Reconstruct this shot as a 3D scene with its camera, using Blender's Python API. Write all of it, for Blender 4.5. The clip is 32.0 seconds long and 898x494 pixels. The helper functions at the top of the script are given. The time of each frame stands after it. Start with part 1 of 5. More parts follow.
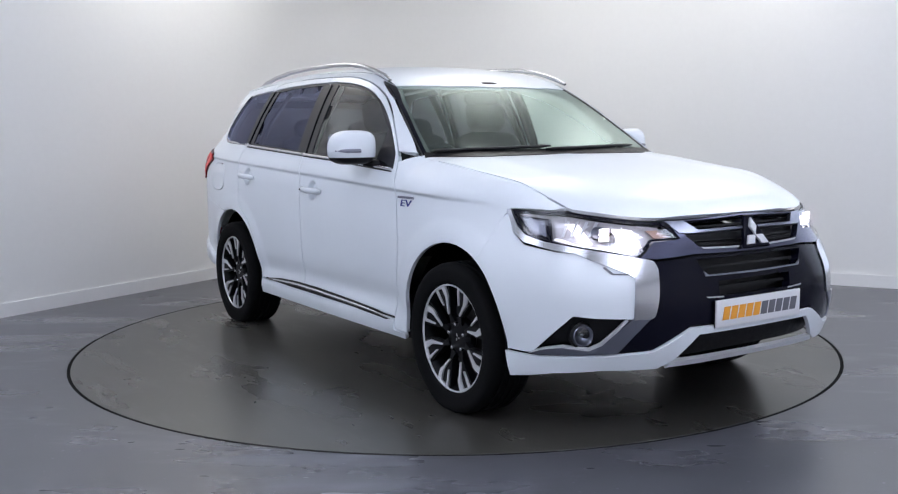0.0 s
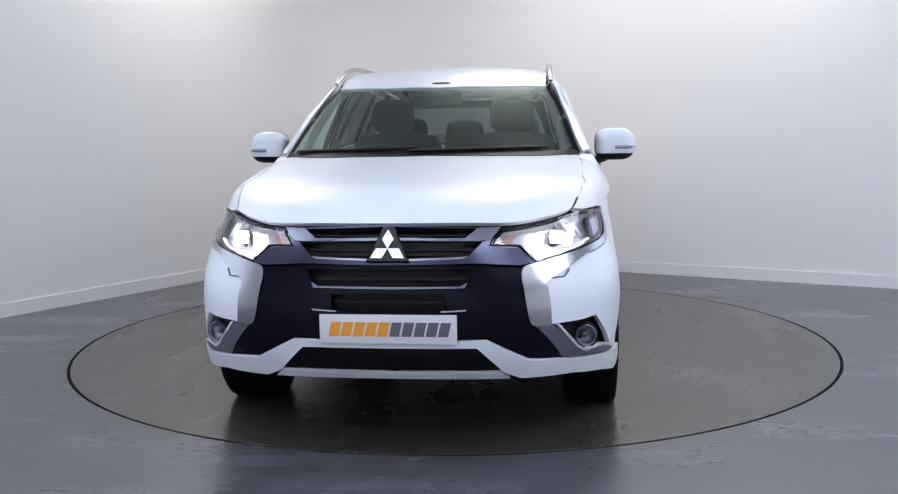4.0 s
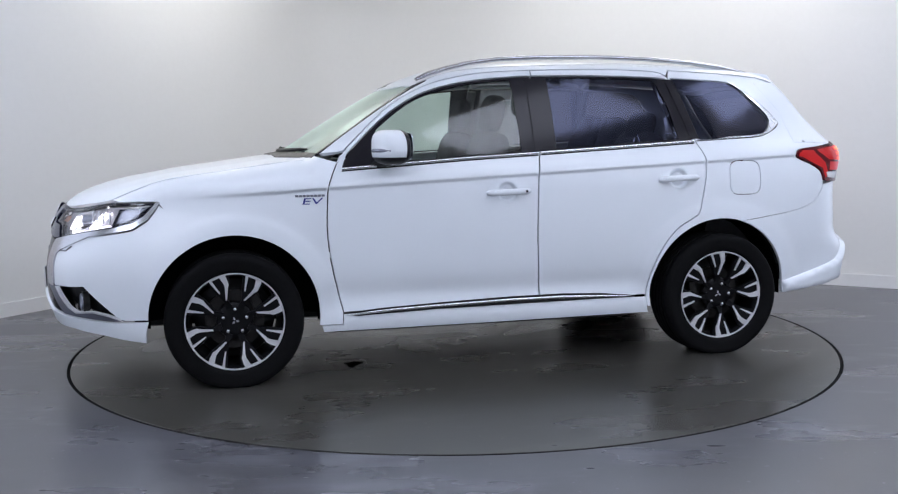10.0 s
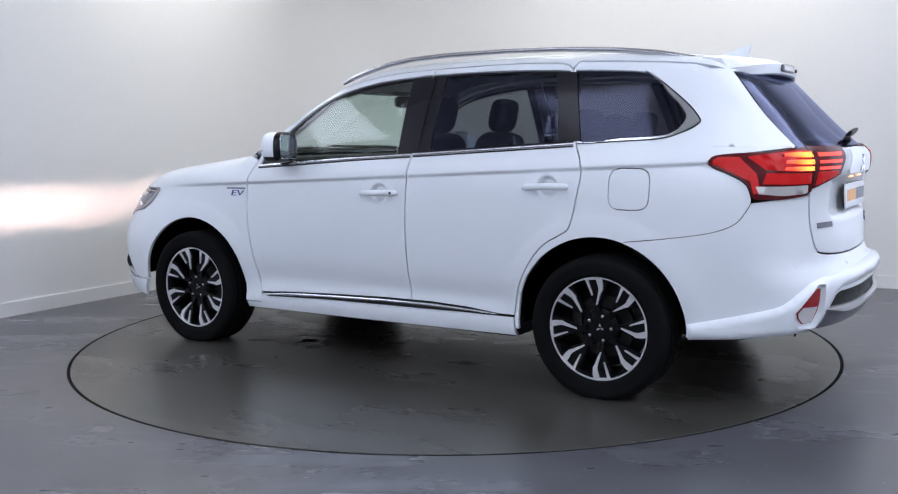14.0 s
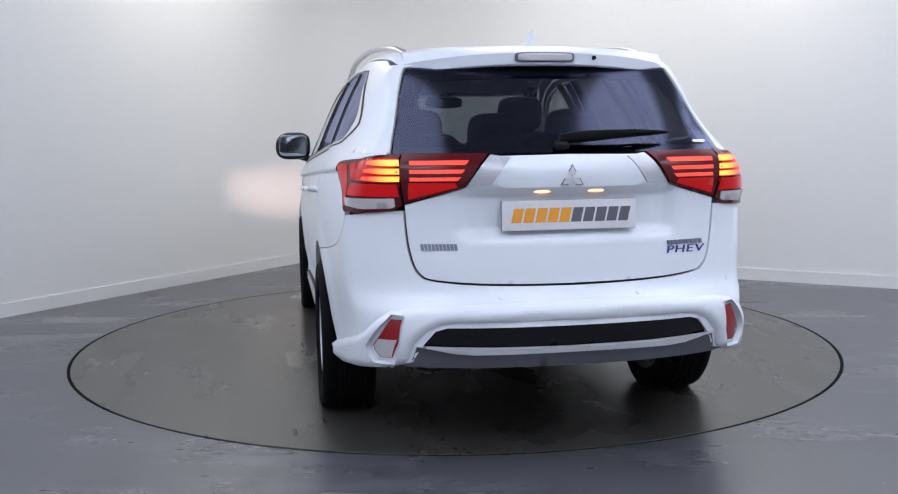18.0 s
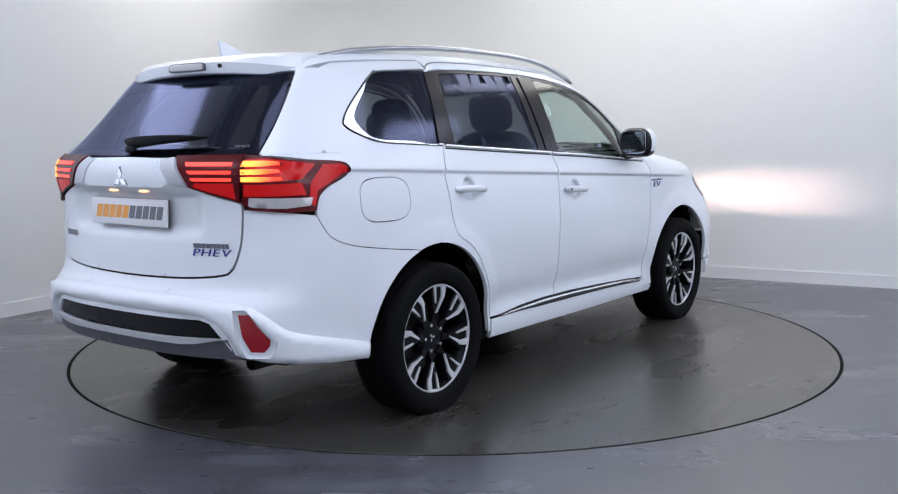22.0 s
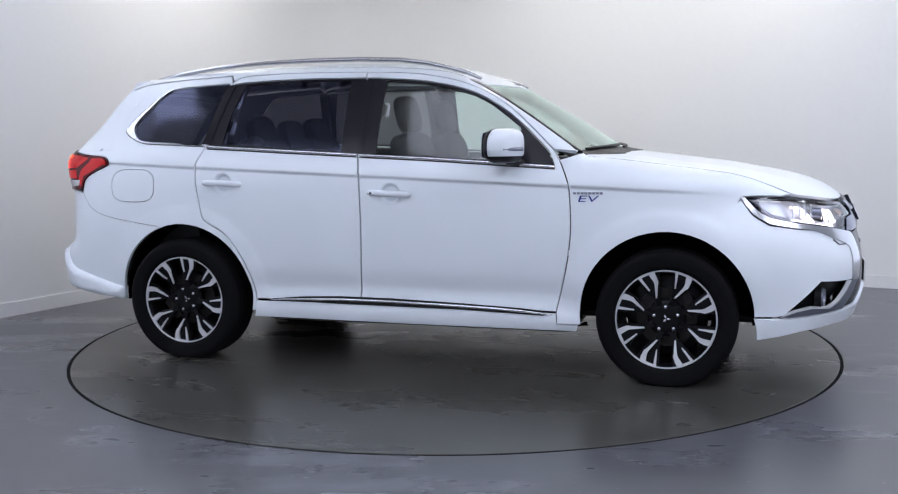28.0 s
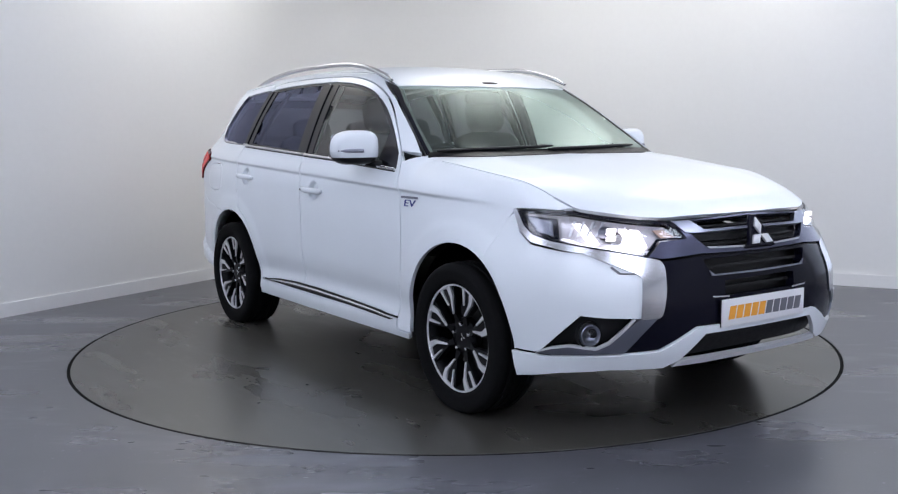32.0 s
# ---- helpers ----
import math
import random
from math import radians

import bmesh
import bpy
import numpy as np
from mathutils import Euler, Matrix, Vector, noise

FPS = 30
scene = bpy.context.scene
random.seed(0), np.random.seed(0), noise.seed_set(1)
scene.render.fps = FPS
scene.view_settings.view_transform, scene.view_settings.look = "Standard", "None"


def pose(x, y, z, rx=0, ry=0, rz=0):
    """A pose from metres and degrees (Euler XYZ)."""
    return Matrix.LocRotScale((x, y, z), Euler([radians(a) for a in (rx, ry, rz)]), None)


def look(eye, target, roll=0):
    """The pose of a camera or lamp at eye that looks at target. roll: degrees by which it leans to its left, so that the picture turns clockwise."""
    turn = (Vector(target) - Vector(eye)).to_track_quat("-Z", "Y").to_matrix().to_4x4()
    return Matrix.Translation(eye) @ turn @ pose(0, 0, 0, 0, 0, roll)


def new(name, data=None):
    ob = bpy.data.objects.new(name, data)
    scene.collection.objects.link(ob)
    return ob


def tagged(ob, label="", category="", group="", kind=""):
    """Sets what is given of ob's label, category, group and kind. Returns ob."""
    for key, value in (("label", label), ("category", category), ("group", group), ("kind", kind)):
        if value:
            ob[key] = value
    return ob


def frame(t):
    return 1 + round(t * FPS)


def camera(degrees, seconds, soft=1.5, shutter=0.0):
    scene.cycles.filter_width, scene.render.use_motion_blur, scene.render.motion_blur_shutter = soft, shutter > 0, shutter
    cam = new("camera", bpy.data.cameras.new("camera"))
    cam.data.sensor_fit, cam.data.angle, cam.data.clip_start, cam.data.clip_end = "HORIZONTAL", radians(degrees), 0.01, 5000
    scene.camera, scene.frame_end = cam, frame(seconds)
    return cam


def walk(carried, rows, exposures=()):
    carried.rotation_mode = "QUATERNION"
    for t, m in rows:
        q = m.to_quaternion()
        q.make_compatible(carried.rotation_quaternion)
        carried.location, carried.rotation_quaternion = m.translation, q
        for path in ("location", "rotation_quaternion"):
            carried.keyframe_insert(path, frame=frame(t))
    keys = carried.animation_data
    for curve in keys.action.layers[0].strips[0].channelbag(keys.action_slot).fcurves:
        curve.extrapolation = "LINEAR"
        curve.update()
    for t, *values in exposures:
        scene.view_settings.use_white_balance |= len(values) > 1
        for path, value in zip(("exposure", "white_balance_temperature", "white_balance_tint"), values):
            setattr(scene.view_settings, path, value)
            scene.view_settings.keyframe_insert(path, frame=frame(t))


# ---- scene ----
from mathutils.geometry import delaunay_2d_cdt

# camera on a tripod
cam = camera(50.35, 32.0, 1.2)
EYE = pose(0, -5.843, 1.2367, 90 - 6.615, 0, 0.25) @ pose(0, 0, 0, 0, 0, -0.681)
walk(cam, [(0, EYE), (32, EYE)], [(0, -0.04), (32, -0.04)])

# turn of the turntable, seconds and degrees
TURN = [(0, -56.4), (0.5, -58.0), (1, -61.3), (1.5, -66.2), (2, -72.1), (3, -84.0), (4, -95.85), (5, -107.5),
        (6, -119.2), (7, -131.0), (8, -142.75), (9, -154.4), (10, -165.95), (11, -177.2), (12, -188.65), (13, -200.25),
        (14, -211.9), (15, -223.6), (16, -235.35), (17, -247.3), (18, -259.3), (19, -271.2), (20, -283.1),
        (21, -295.0), (22, -306.8), (23, -318.55), (24, -330.15), (25, -341.7), (26, -353.2), (27, -364.7), (28, -376.15),
        (29, -387.65), (30, -399.2), (30.5, -404.8), (31, -410.1), (31.5, -413.5), (32, -415.6)]

# world: the hall is closed, so the sky hardly counts
world = bpy.data.worlds.new("world")
scene.world = world
world.use_nodes = True
world.node_tree.nodes["Background"].inputs[0].default_value = (0.75, 0.85, 1.0, 1)
world.node_tree.nodes["Background"].inputs[1].default_value = 0.15


# ---- materials ----
def material(name, color, rough=0.5, metal=0.0, coat=0.0, noise_scale=0.0, amount=0.0, bump=0.0, bump_scale=200.0,
             rough_var=0.0, emit=None, strength=0.0, coarse=1.5, spec=0.5, coat_rough=0.24):
    """A principled material with two scales of variation in colour, roughness and relief."""
    m = bpy.data.materials.new(name)
    m.use_nodes = True
    nt = m.node_tree
    b = nt.nodes["Principled BSDF"]
    b.inputs["Base Color"].default_value = (*color, 1)
    b.inputs["Roughness"].default_value = rough
    b.inputs["Metallic"].default_value = metal
    b.inputs["Coat Weight"].default_value = coat
    b.inputs["Coat Roughness"].default_value = coat_rough
    b.inputs["Specular IOR Level"].default_value = spec
    if emit:
        b.inputs["Emission Color"].default_value = (*emit, 1)
        b.inputs["Emission Strength"].default_value = strength
    tc = nt.nodes.new("ShaderNodeTexCoord")
    if amount or rough_var:
        a = nt.nodes.new("ShaderNodeTexNoise")
        a.inputs["Scale"].default_value = noise_scale
        a.inputs["Detail"].default_value = 8
        c = nt.nodes.new("ShaderNodeTexNoise")
        c.inputs["Scale"].default_value = coarse
        c.inputs["Detail"].default_value = 5
        nt.links.new(tc.outputs["Object"], a.inputs["Vector"])
        nt.links.new(tc.outputs["Object"], c.inputs["Vector"])
        add = nt.nodes.new("ShaderNodeMath")
        add.operation = "ADD"
        nt.links.new(a.outputs["Fac"], add.inputs[0])
        nt.links.new(c.outputs["Fac"], add.inputs[1])
        if amount:
            mr = nt.nodes.new("ShaderNodeMapRange")
            mr.inputs["From Min"].default_value, mr.inputs["From Max"].default_value = 0.6, 1.4
            mr.inputs["To Min"].default_value, mr.inputs["To Max"].default_value = 1 - amount, 1 + amount
            nt.links.new(add.outputs[0], mr.inputs["Value"])
            mul = nt.nodes.new("ShaderNodeVectorMath")
            mul.operation = "SCALE"
            mul.inputs[0].default_value = color
            nt.links.new(mr.outputs[0], mul.inputs["Scale"])
            nt.links.new(mul.outputs[0], b.inputs["Base Color"])
        if rough_var:
            rr = nt.nodes.new("ShaderNodeMapRange")
            rr.inputs["From Min"].default_value, rr.inputs["From Max"].default_value = 0.7, 1.3
            rr.inputs["To Min"].default_value, rr.inputs["To Max"].default_value = rough - rough_var, rough + rough_var
            nt.links.new(add.outputs[0], rr.inputs["Value"])
            nt.links.new(rr.outputs[0], b.inputs["Roughness"])
    if bump:
        n = nt.nodes.new("ShaderNodeTexNoise")
        n.inputs["Scale"].default_value = bump_scale
        n.inputs["Detail"].default_value = 4
        nt.links.new(tc.outputs["Object"], n.inputs["Vector"])
        bp = nt.nodes.new("ShaderNodeBump")
        bp.inputs["Strength"].default_value = bump
        bp.inputs["Distance"].default_value = 0.002
        nt.links.new(n.outputs["Fac"], bp.inputs["Height"])
        nt.links.new(bp.outputs[0], b.inputs["Normal"])
    return m


def glass(name, tint, rough=0.0, mix=0.0, sheen=(1, 1, 1)):
    """Thin glazing: tinted see-through with a mirror gloss by Fresnel."""
    m = bpy.data.materials.new(name)
    m.use_nodes = True
    nt = m.node_tree
    nt.nodes.clear()
    out = nt.nodes.new("ShaderNodeOutputMaterial")
    tr = nt.nodes.new("ShaderNodeBsdfTransparent")
    tr.inputs[0].default_value = (*tint, 1)
    gl = nt.nodes.new("ShaderNodeBsdfGlossy")
    gl.inputs["Roughness"].default_value = rough
    gl.inputs["Color"].default_value = (*sheen, 1)
    fr = nt.nodes.new("ShaderNodeLayerWeight")
    fr.inputs["Blend"].default_value = 0.5
    pw = nt.nodes.new("ShaderNodeMath")
    pw.operation = "POWER"
    pw.inputs[1].default_value = 4.5
    nt.links.new(fr.outputs["Facing"], pw.inputs[0])
    ad = nt.nodes.new("ShaderNodeMath")
    ad.operation = "MULTIPLY_ADD"
    ad.inputs[1].default_value = 0.85
    ad.inputs[2].default_value = 0.045 + mix
    nt.links.new(pw.outputs[0], ad.inputs[0])
    mx = nt.nodes.new("ShaderNodeMixShader")
    nt.links.new(ad.outputs[0], mx.inputs[0])
    nt.links.new(tr.outputs[0], mx.inputs[1])
    nt.links.new(gl.outputs[0], mx.inputs[2])
    nt.links.new(mx.outputs[0], out.inputs[0])
    return m


PAINT = material("pearl_white_paint", (0.78, 0.82, 0.86), 0.45, 0, 0.65, 900, 0.02, coarse=3, coat_rough=0.23)
BLACK = material("black_plastic", (0.005, 0.005, 0.006), 0.45, bump=0.15, bump_scale=600, noise_scale=40, rough_var=0.08, spec=0.25)
GLOSS_BLACK = material("gloss_black", (0.005, 0.005, 0.011), 0.16, 0, 0, noise_scale=30, rough_var=0.02, spec=0.11)
DARK_METAL = material("dark_blue_metal_paint", (0.060, 0.063, 0.105), 0.25, 0.8, 0.3, 700, 0.08)
GUNMETAL = material("gunmetal_trim", (0.22, 0.23, 0.28), 0.28, 0.9, 0.3, 500, 0.05)
PILLAR = material("gloss_black_pillar", (0.010, 0.009, 0.013), 0.2, noise_scale=30, rough_var=0.02, spec=0.3)
TRIM_METAL = material("satin_bright_trim", (0.70, 0.71, 0.73), 0.2, 1.0, 0, 300, 0.03)
BRIGHT = material("bright_satin_silver", (0.74, 0.745, 0.77), 0.3, 0.45, 0.2, 600, 0.03)
MARKER = material("grey_marker_lens", (0.27, 0.28, 0.34), 0.2, 0.2, 0.4, 200, 0.06)
BOWL = material("lamp_bowl_metal", (0.74, 0.70, 0.72), 0.25, 0.4, 0, 90, 0.12, bump=0.3, bump_scale=60)
SILVER = material("satin_silver_trim", (0.50, 0.505, 0.53), 0.22, 1.0, 0.0, 600, 0.04)
GREY_TRIM = material("grey_satin_trim", (0.13, 0.13, 0.15), 0.35, 0.3, 0, 300, 0.06)
GATE_SILVER = material("brushed_silver_trim", (0.55, 0.56, 0.59), 0.42, 0.6, 0, 500, 0.05)
MIRROR_GLASS = material("mirror_silvering", (0.42, 0.47, 0.52), 0.05, 1.0, 0, 60, 0.02)
CHROME = material("chrome", (0.80, 0.81, 0.84), 0.1, 1.0, 0, 60, 0.02)
RUBBER = material("tyre_rubber", (0.005, 0.005, 0.0055), 0.8, 0, 0, 60, 0.25, bump=0.25, bump_scale=300, spec=0.1)
RIM_BLACK = material("rim_black_lacquer", (0.004, 0.004, 0.005), 0.4, 0, 0, 60, 0.15, spec=0.15)
REFLECTOR = material("red_reflector", (0.30, 0.006, 0.012), 0.2, 0, 0.3, 300, 0.12)
RIM_CUT = material("machined_aluminium", (0.74, 0.74, 0.76), 0.3, 0.5, 0.3, 400, 0.05)
STEEL = material("brake_steel", (0.035, 0.033, 0.032), 0.55, 0.7, 0, 80, 0.15)
FABRIC = material("dark_grey_seat_cloth", (0.012, 0.012, 0.014), 0.85, 0, 0, 60, 0.12, bump=0.1, bump_scale=200)
CABIN = material("dark_cabin_plastic", (0.02, 0.02, 0.022), 0.6, 0, 0, 120, 0.15, bump=0.2, bump_scale=500)
LINER = material("pale_headliner", (0.6, 0.6, 0.58), 0.9, 0, 0, 200, 0.08)
PILLAR_TRIM = material("grey_pillar_plastic", (0.16, 0.16, 0.155), 0.7, 0, 0, 200, 0.08)
CLEAR = glass("clear_car_glass", (0.74, 0.84, 0.80), 0.08, 0.02)
# privacy glass: the blue of mirrored cool light is put into its gloss colour
TINTED = glass("privacy_glass", (0.18, 0.18, 0.20), 0.12, 0.015, (0.54, 0.59, 0.88))
SCREEN = glass("windscreen_glass", (0.70, 0.80, 0.76), 0.30, 0.03, (0.80, 0.92, 0.88))
LENS = glass("lamp_lens", (0.93, 0.94, 0.96))
RED_LENS = material("red_lamp_lens", (0.20, 0.004, 0.006), 0.3, 0, 0, 80, 0.1, emit=(1, 0.010, 0.010), strength=0.30, spec=0.3)
DEEP_RED = material("deep_red_lens", (0.085, 0.003, 0.006), 0.25, 0, 0, 80, 0.1, spec=0.3)
TAIL_GLOW = material("lit_tail_bar", (0.9, 0.1, 0.03), 0.3, emit=(1.0, 0.17, 0.02), strength=2.4)
_nt = TAIL_GLOW.node_tree      # the bulb behind the inner end burns yellow, the light guide outside it red
_tc, _sep, _abs, _ramp = (_nt.nodes.new(k) for k in ("ShaderNodeTexCoord", "ShaderNodeSeparateXYZ", "ShaderNodeMath", "ShaderNodeValToRGB"))
_abs.operation = "ABSOLUTE"
_nt.links.new(_tc.outputs["Object"], _sep.inputs[0])
_nt.links.new(_sep.outputs[1], _abs.inputs[0])
_nt.links.new(_abs.outputs[0], _ramp.inputs[0])
for _e, (_p, _c) in zip(_ramp.color_ramp.elements, ((0.675, (1.0, 0.36, 0.05, 1)), (0.745, (0.55, 0.022, 0.015, 1)))):
    _e.position, _e.color = _p, _c
_nt.links.new(_ramp.outputs[0], _nt.nodes["Principled BSDF"].inputs["Emission Color"])
RED_GLOW = material("lit_red_bar", (0.9, 0.06, 0.03), 0.3, emit=(1.0, 0.05, 0.035), strength=1.3)
LAMP_BLACK = material("matt_black_baffle", (0.003, 0.003, 0.003), 0.9, spec=0.0)
HEAD_GLOW = material("lit_headlamp", (0.9, 0.9, 0.95), 0.3, emit=(1.0, 0.68, 0.60), strength=42000.0)
DRL_GLOW = material("lit_drl", (0.9, 0.9, 0.95), 0.3, emit=(0.95, 0.93, 1.0), strength=1.5)
HALO = material("lamp_halo", (0.9, 0.9, 0.95), 0.3, emit=(0.97, 0.90, 0.96), strength=3.6)
WARM_GLOW = material("plate_lamp", (0.75, 0.68, 0.62), 0.4, emit=(1.0, 0.50, 0.25), strength=1.6)
PLATE = material("plate_white", (0.72, 0.72, 0.74), 0.3, 0, 0.3, 90, 0.03)
ORANGE = material("print_orange", (0.85, 0.36, 0.03), 0.4, 0, 0.2, 90, 0.06)
PRINT_GREY = material("print_grey", (0.12, 0.12, 0.14), 0.4, 0, 0.2, 90, 0.06)
BLUE = material("badge_blue", (0.03, 0.04, 0.24), 0.3, 0.2, 0.3, 90, 0.06)
AMBER = material("amber_reflector", (0.56, 0.33, 0.24), 0.2, 0, 0.5, 90, 0.08)
CLEAR_LENS = material("pale_reversing_lens", (0.55, 0.53, 0.53), 0.15, 0, 0.6, 120, 0.1)


# ---- helpers for parts ----
def link_mesh(name, verts, faces, mat, parent=None, label="", smooth=True):
    me = bpy.data.meshes.new(name)
    me.from_pydata([tuple(v) for v in verts], [], [tuple(f) for f in faces])
    me.materials.append(mat)
    me.polygons.foreach_set("use_smooth", [smooth] * len(me.polygons))
    me.update()
    ob = new(name, me)
    if parent:
        ob.parent = parent
    return tagged(ob, label)


def part(name, bm, mat, parent=None, label="", smooth=True, angle=40):
    """Links a bmesh as one mesh object under a thing or a part; edges sharper than the angle stay sharp."""
    bmesh.ops.recalc_face_normals(bm, faces=bm.faces)
    for e in bm.edges:
        if len(e.link_faces) == 2 and e.calc_face_angle(0) > radians(angle):
            e.smooth = False
    for f in bm.faces:
        f.smooth = smooth
    me = bpy.data.meshes.new(name)
    bm.to_mesh(me)
    bm.free()
    me.materials.append(mat)
    ob = new(name, me)
    if parent:
        ob.parent = parent
    return tagged(ob, label)


def blob(rx, ry, rz, power=2.6, at=(0, 0, 0), nu=20, nv=14):
    """A cushion-like rounded block."""
    bm = bmesh.new()
    def f(c):
        return math.copysign(abs(c) ** (2 / power), c)
    rows = []
    for j in range(1, nv):
        b = -math.pi / 2 + math.pi * j / nv
        rows.append([bm.verts.new((at[0] + rx * f(math.cos(b)) * f(math.cos(2 * math.pi * i / nu)),
                                   at[1] + ry * f(math.cos(b)) * f(math.sin(2 * math.pi * i / nu)), at[2] + rz * f(math.sin(b)))) for i in range(nu)])
    for a, b in zip(rows, rows[1:]):
        for i in range(nu):
            bm.faces.new((a[i], a[(i + 1) % nu], b[(i + 1) % nu], b[i]))
    bm.faces.new(rows[0][::-1])
    bm.faces.new(rows[-1])
    return bm


def join(*bms):
    out = bmesh.new()
    for b in bms:
        me = bpy.data.meshes.new("t")
        b.to_mesh(me)
        b.free()
        out.from_mesh(me)
        bpy.data.meshes.remove(me)
    return out


def box(sx, sy, sz, at=(0, 0, 0), bevel=0.01, segs=2, m=None):
    bm = bmesh.new()
    bmesh.ops.create_cube(bm, size=1, matrix=Matrix.Diagonal((sx, sy, sz, 1)))
    if bevel:
        bmesh.ops.bevel(bm, geom=bm.edges[:], offset=bevel, segments=segs, profile=0.6, affect="EDGES")
    if m is not None:
        bmesh.ops.transform(bm, matrix=m, verts=bm.verts)
    bmesh.ops.translate(bm, vec=at, verts=bm.verts)
    return bm


def lathe(profile, n=48, m=None):
    """Turns a profile of (radius, y) round the y axis."""
    bm = bmesh.new()
    rings = []
    for r, y in profile:
        rings.append([bm.verts.new((r * math.cos(2 * math.pi * i / n), y, r * math.sin(2 * math.pi * i / n))) for i in range(n)])
    for a, b in zip(rings, rings[1:]):
        for i in range(n):
            bm.faces.new((a[i], a[(i + 1) % n], b[(i + 1) % n], b[i]))
    if m is not None:
        bmesh.ops.transform(bm, matrix=m, verts=bm.verts)
    return bm


def tube(points, radii, n=12, flat=1.0, up=(0, 0, 1)):
    """A rounded bar along points; flat squeezes it across the up direction."""
    bm = bmesh.new()
    pts = [Vector(p) for p in points]
    rings = []
    for i, p in enumerate(pts):
        d = (pts[min(i + 1, len(pts) - 1)] - pts[max(i - 1, 0)]).normalized()
        s = d.cross(Vector(up)).normalized()
        u = s.cross(d).normalized()
        r = radii if isinstance(radii, (int, float)) else radii[i]
        rings.append([bm.verts.new(p + s * (r * math.cos(2 * math.pi * k / n)) + u * (r * flat * math.sin(2 * math.pi * k / n))) for k in range(n)])
    for a, b in zip(rings, rings[1:]):
        for k in range(n):
            bm.faces.new((a[k], a[(k + 1) % n], b[(k + 1) % n], b[k]))
    bm.faces.new(rings[0][::-1])
    bm.faces.new(rings[-1])
    return bm


def prism(outline, depth, m=None, bevel=0.0):
    """A flat plate from an outline of (x, z), thick along y."""
    bm = bmesh.new()
    vs = [bm.verts.new((x, 0, z)) for x, z in outline]
    f = bm.faces.new(vs)
    r = bmesh.ops.extrude_face_region(bm, geom=[f])
    bmesh.ops.translate(bm, vec=(0, depth, 0), verts=[v for v in r["geom"] if isinstance(v, bmesh.types.BMVert)])
    if bevel:
        bmesh.ops.bevel(bm, geom=bm.edges[:], offset=bevel, segments=1, affect="EDGES")
    if m is not None:
        bmesh.ops.transform(bm, matrix=m, verts=bm.verts)
    return bm


# ---- the shape of the car's body: x ahead, y to its left, z up ----
def spline(xs, ys, blur=0.0):
    """A smooth curve through (xs, ys), as a function on arrays."""
    xs, ys = np.array(xs, float), np.array(ys, float)
    h, d = np.diff(xs), np.diff(ys) / np.diff(xs)
    mm = np.empty_like(ys)
    mm[1:-1] = (d[:-1] * h[1:] + d[1:] * h[:-1]) / (h[1:] + h[:-1])
    mm[0], mm[-1] = d[0], d[-1]
    g = np.linspace(xs[0], xs[-1], 800)
    i = np.clip(np.searchsorted(xs, g) - 1, 0, len(h) - 1)
    t = (g - xs[i]) / h[i]
    v = (ys[i] * (1 + 2 * t) * (1 - t) ** 2 + h[i] * mm[i] * t * (1 - t) ** 2
         + ys[i + 1] * t * t * (3 - 2 * t) + h[i] * mm[i + 1] * t * t * (t - 1))
    if blur:
        n = max(1, int(blur / (g[1] - g[0])))
        k = np.hanning(2 * n + 3)
        k /= k.sum()
        pad = np.concatenate([v[0] + (v[1] - v[0]) * np.arange(-n - 1, 0), v, v[-1] + (v[-1] - v[-2]) * np.arange(1, n + 2)])
        v = np.convolve(pad, k, "valid")
    lo, hi = (v[1] - v[0]) / (g[1] - g[0]), (v[-1] - v[-2]) / (g[1] - g[0])

    def at(x):
        x = np.asarray(x, float)
        return np.interp(x, g, v) + lo * np.minimum(x - g[0], 0) + hi * np.maximum(x - g[-1], 0)
    return at


def smax(a, b, k):
    return np.maximum(a, b) + np.maximum(k - np.abs(a - b), 0) ** 2 / (4 * k)


def bell(v):
    return np.exp(-v * v)


def step(v, a, b):
    t = np.clip((v - a) / (b - a), 0, 1)
    return t * t * (3 - 2 * t)


SIDE = spline([0.15, 0.22, 0.28, 0.36, 0.46, 0.6, 0.75, 0.9, 0.98, 1.05, 1.11, 1.15, 1.3, 1.45, 1.56, 1.64],
              [0.80, 0.845, 0.872, 0.868, 0.872, 0.883, 0.889, 0.888, 0.884, 0.871, 0.853, 0.840, 0.782, 0.712, 0.650, 0.60], 0.03)
BONNET = spline([0.4, 0.8, 1.05, 1.35, 1.7, 1.9, 2.05, 2.15, 2.25, 2.4], [1.19, 1.165, 1.142, 1.103, 1.058, 1.026, 0.985, 0.945, 0.885, 0.75], 0.06)
ROOF = spline([0.6, 0.38, 0.1, -0.4, -0.9, -1.3, -1.6, -1.9, -2.1][::-1],
              [1.49, 1.566, 1.630, 1.666, 1.666, 1.650, 1.628, 1.588, 1.552][::-1], 0.08)
NOSE = spline([0.15, 0.25, 0.32, 0.42, 0.55, 0.7, 0.82, 0.9, 0.96, 1.1], [2.10, 2.19, 2.235, 2.275, 2.285, 2.27, 2.245, 2.215, 2.18, 2.08], 0.05)
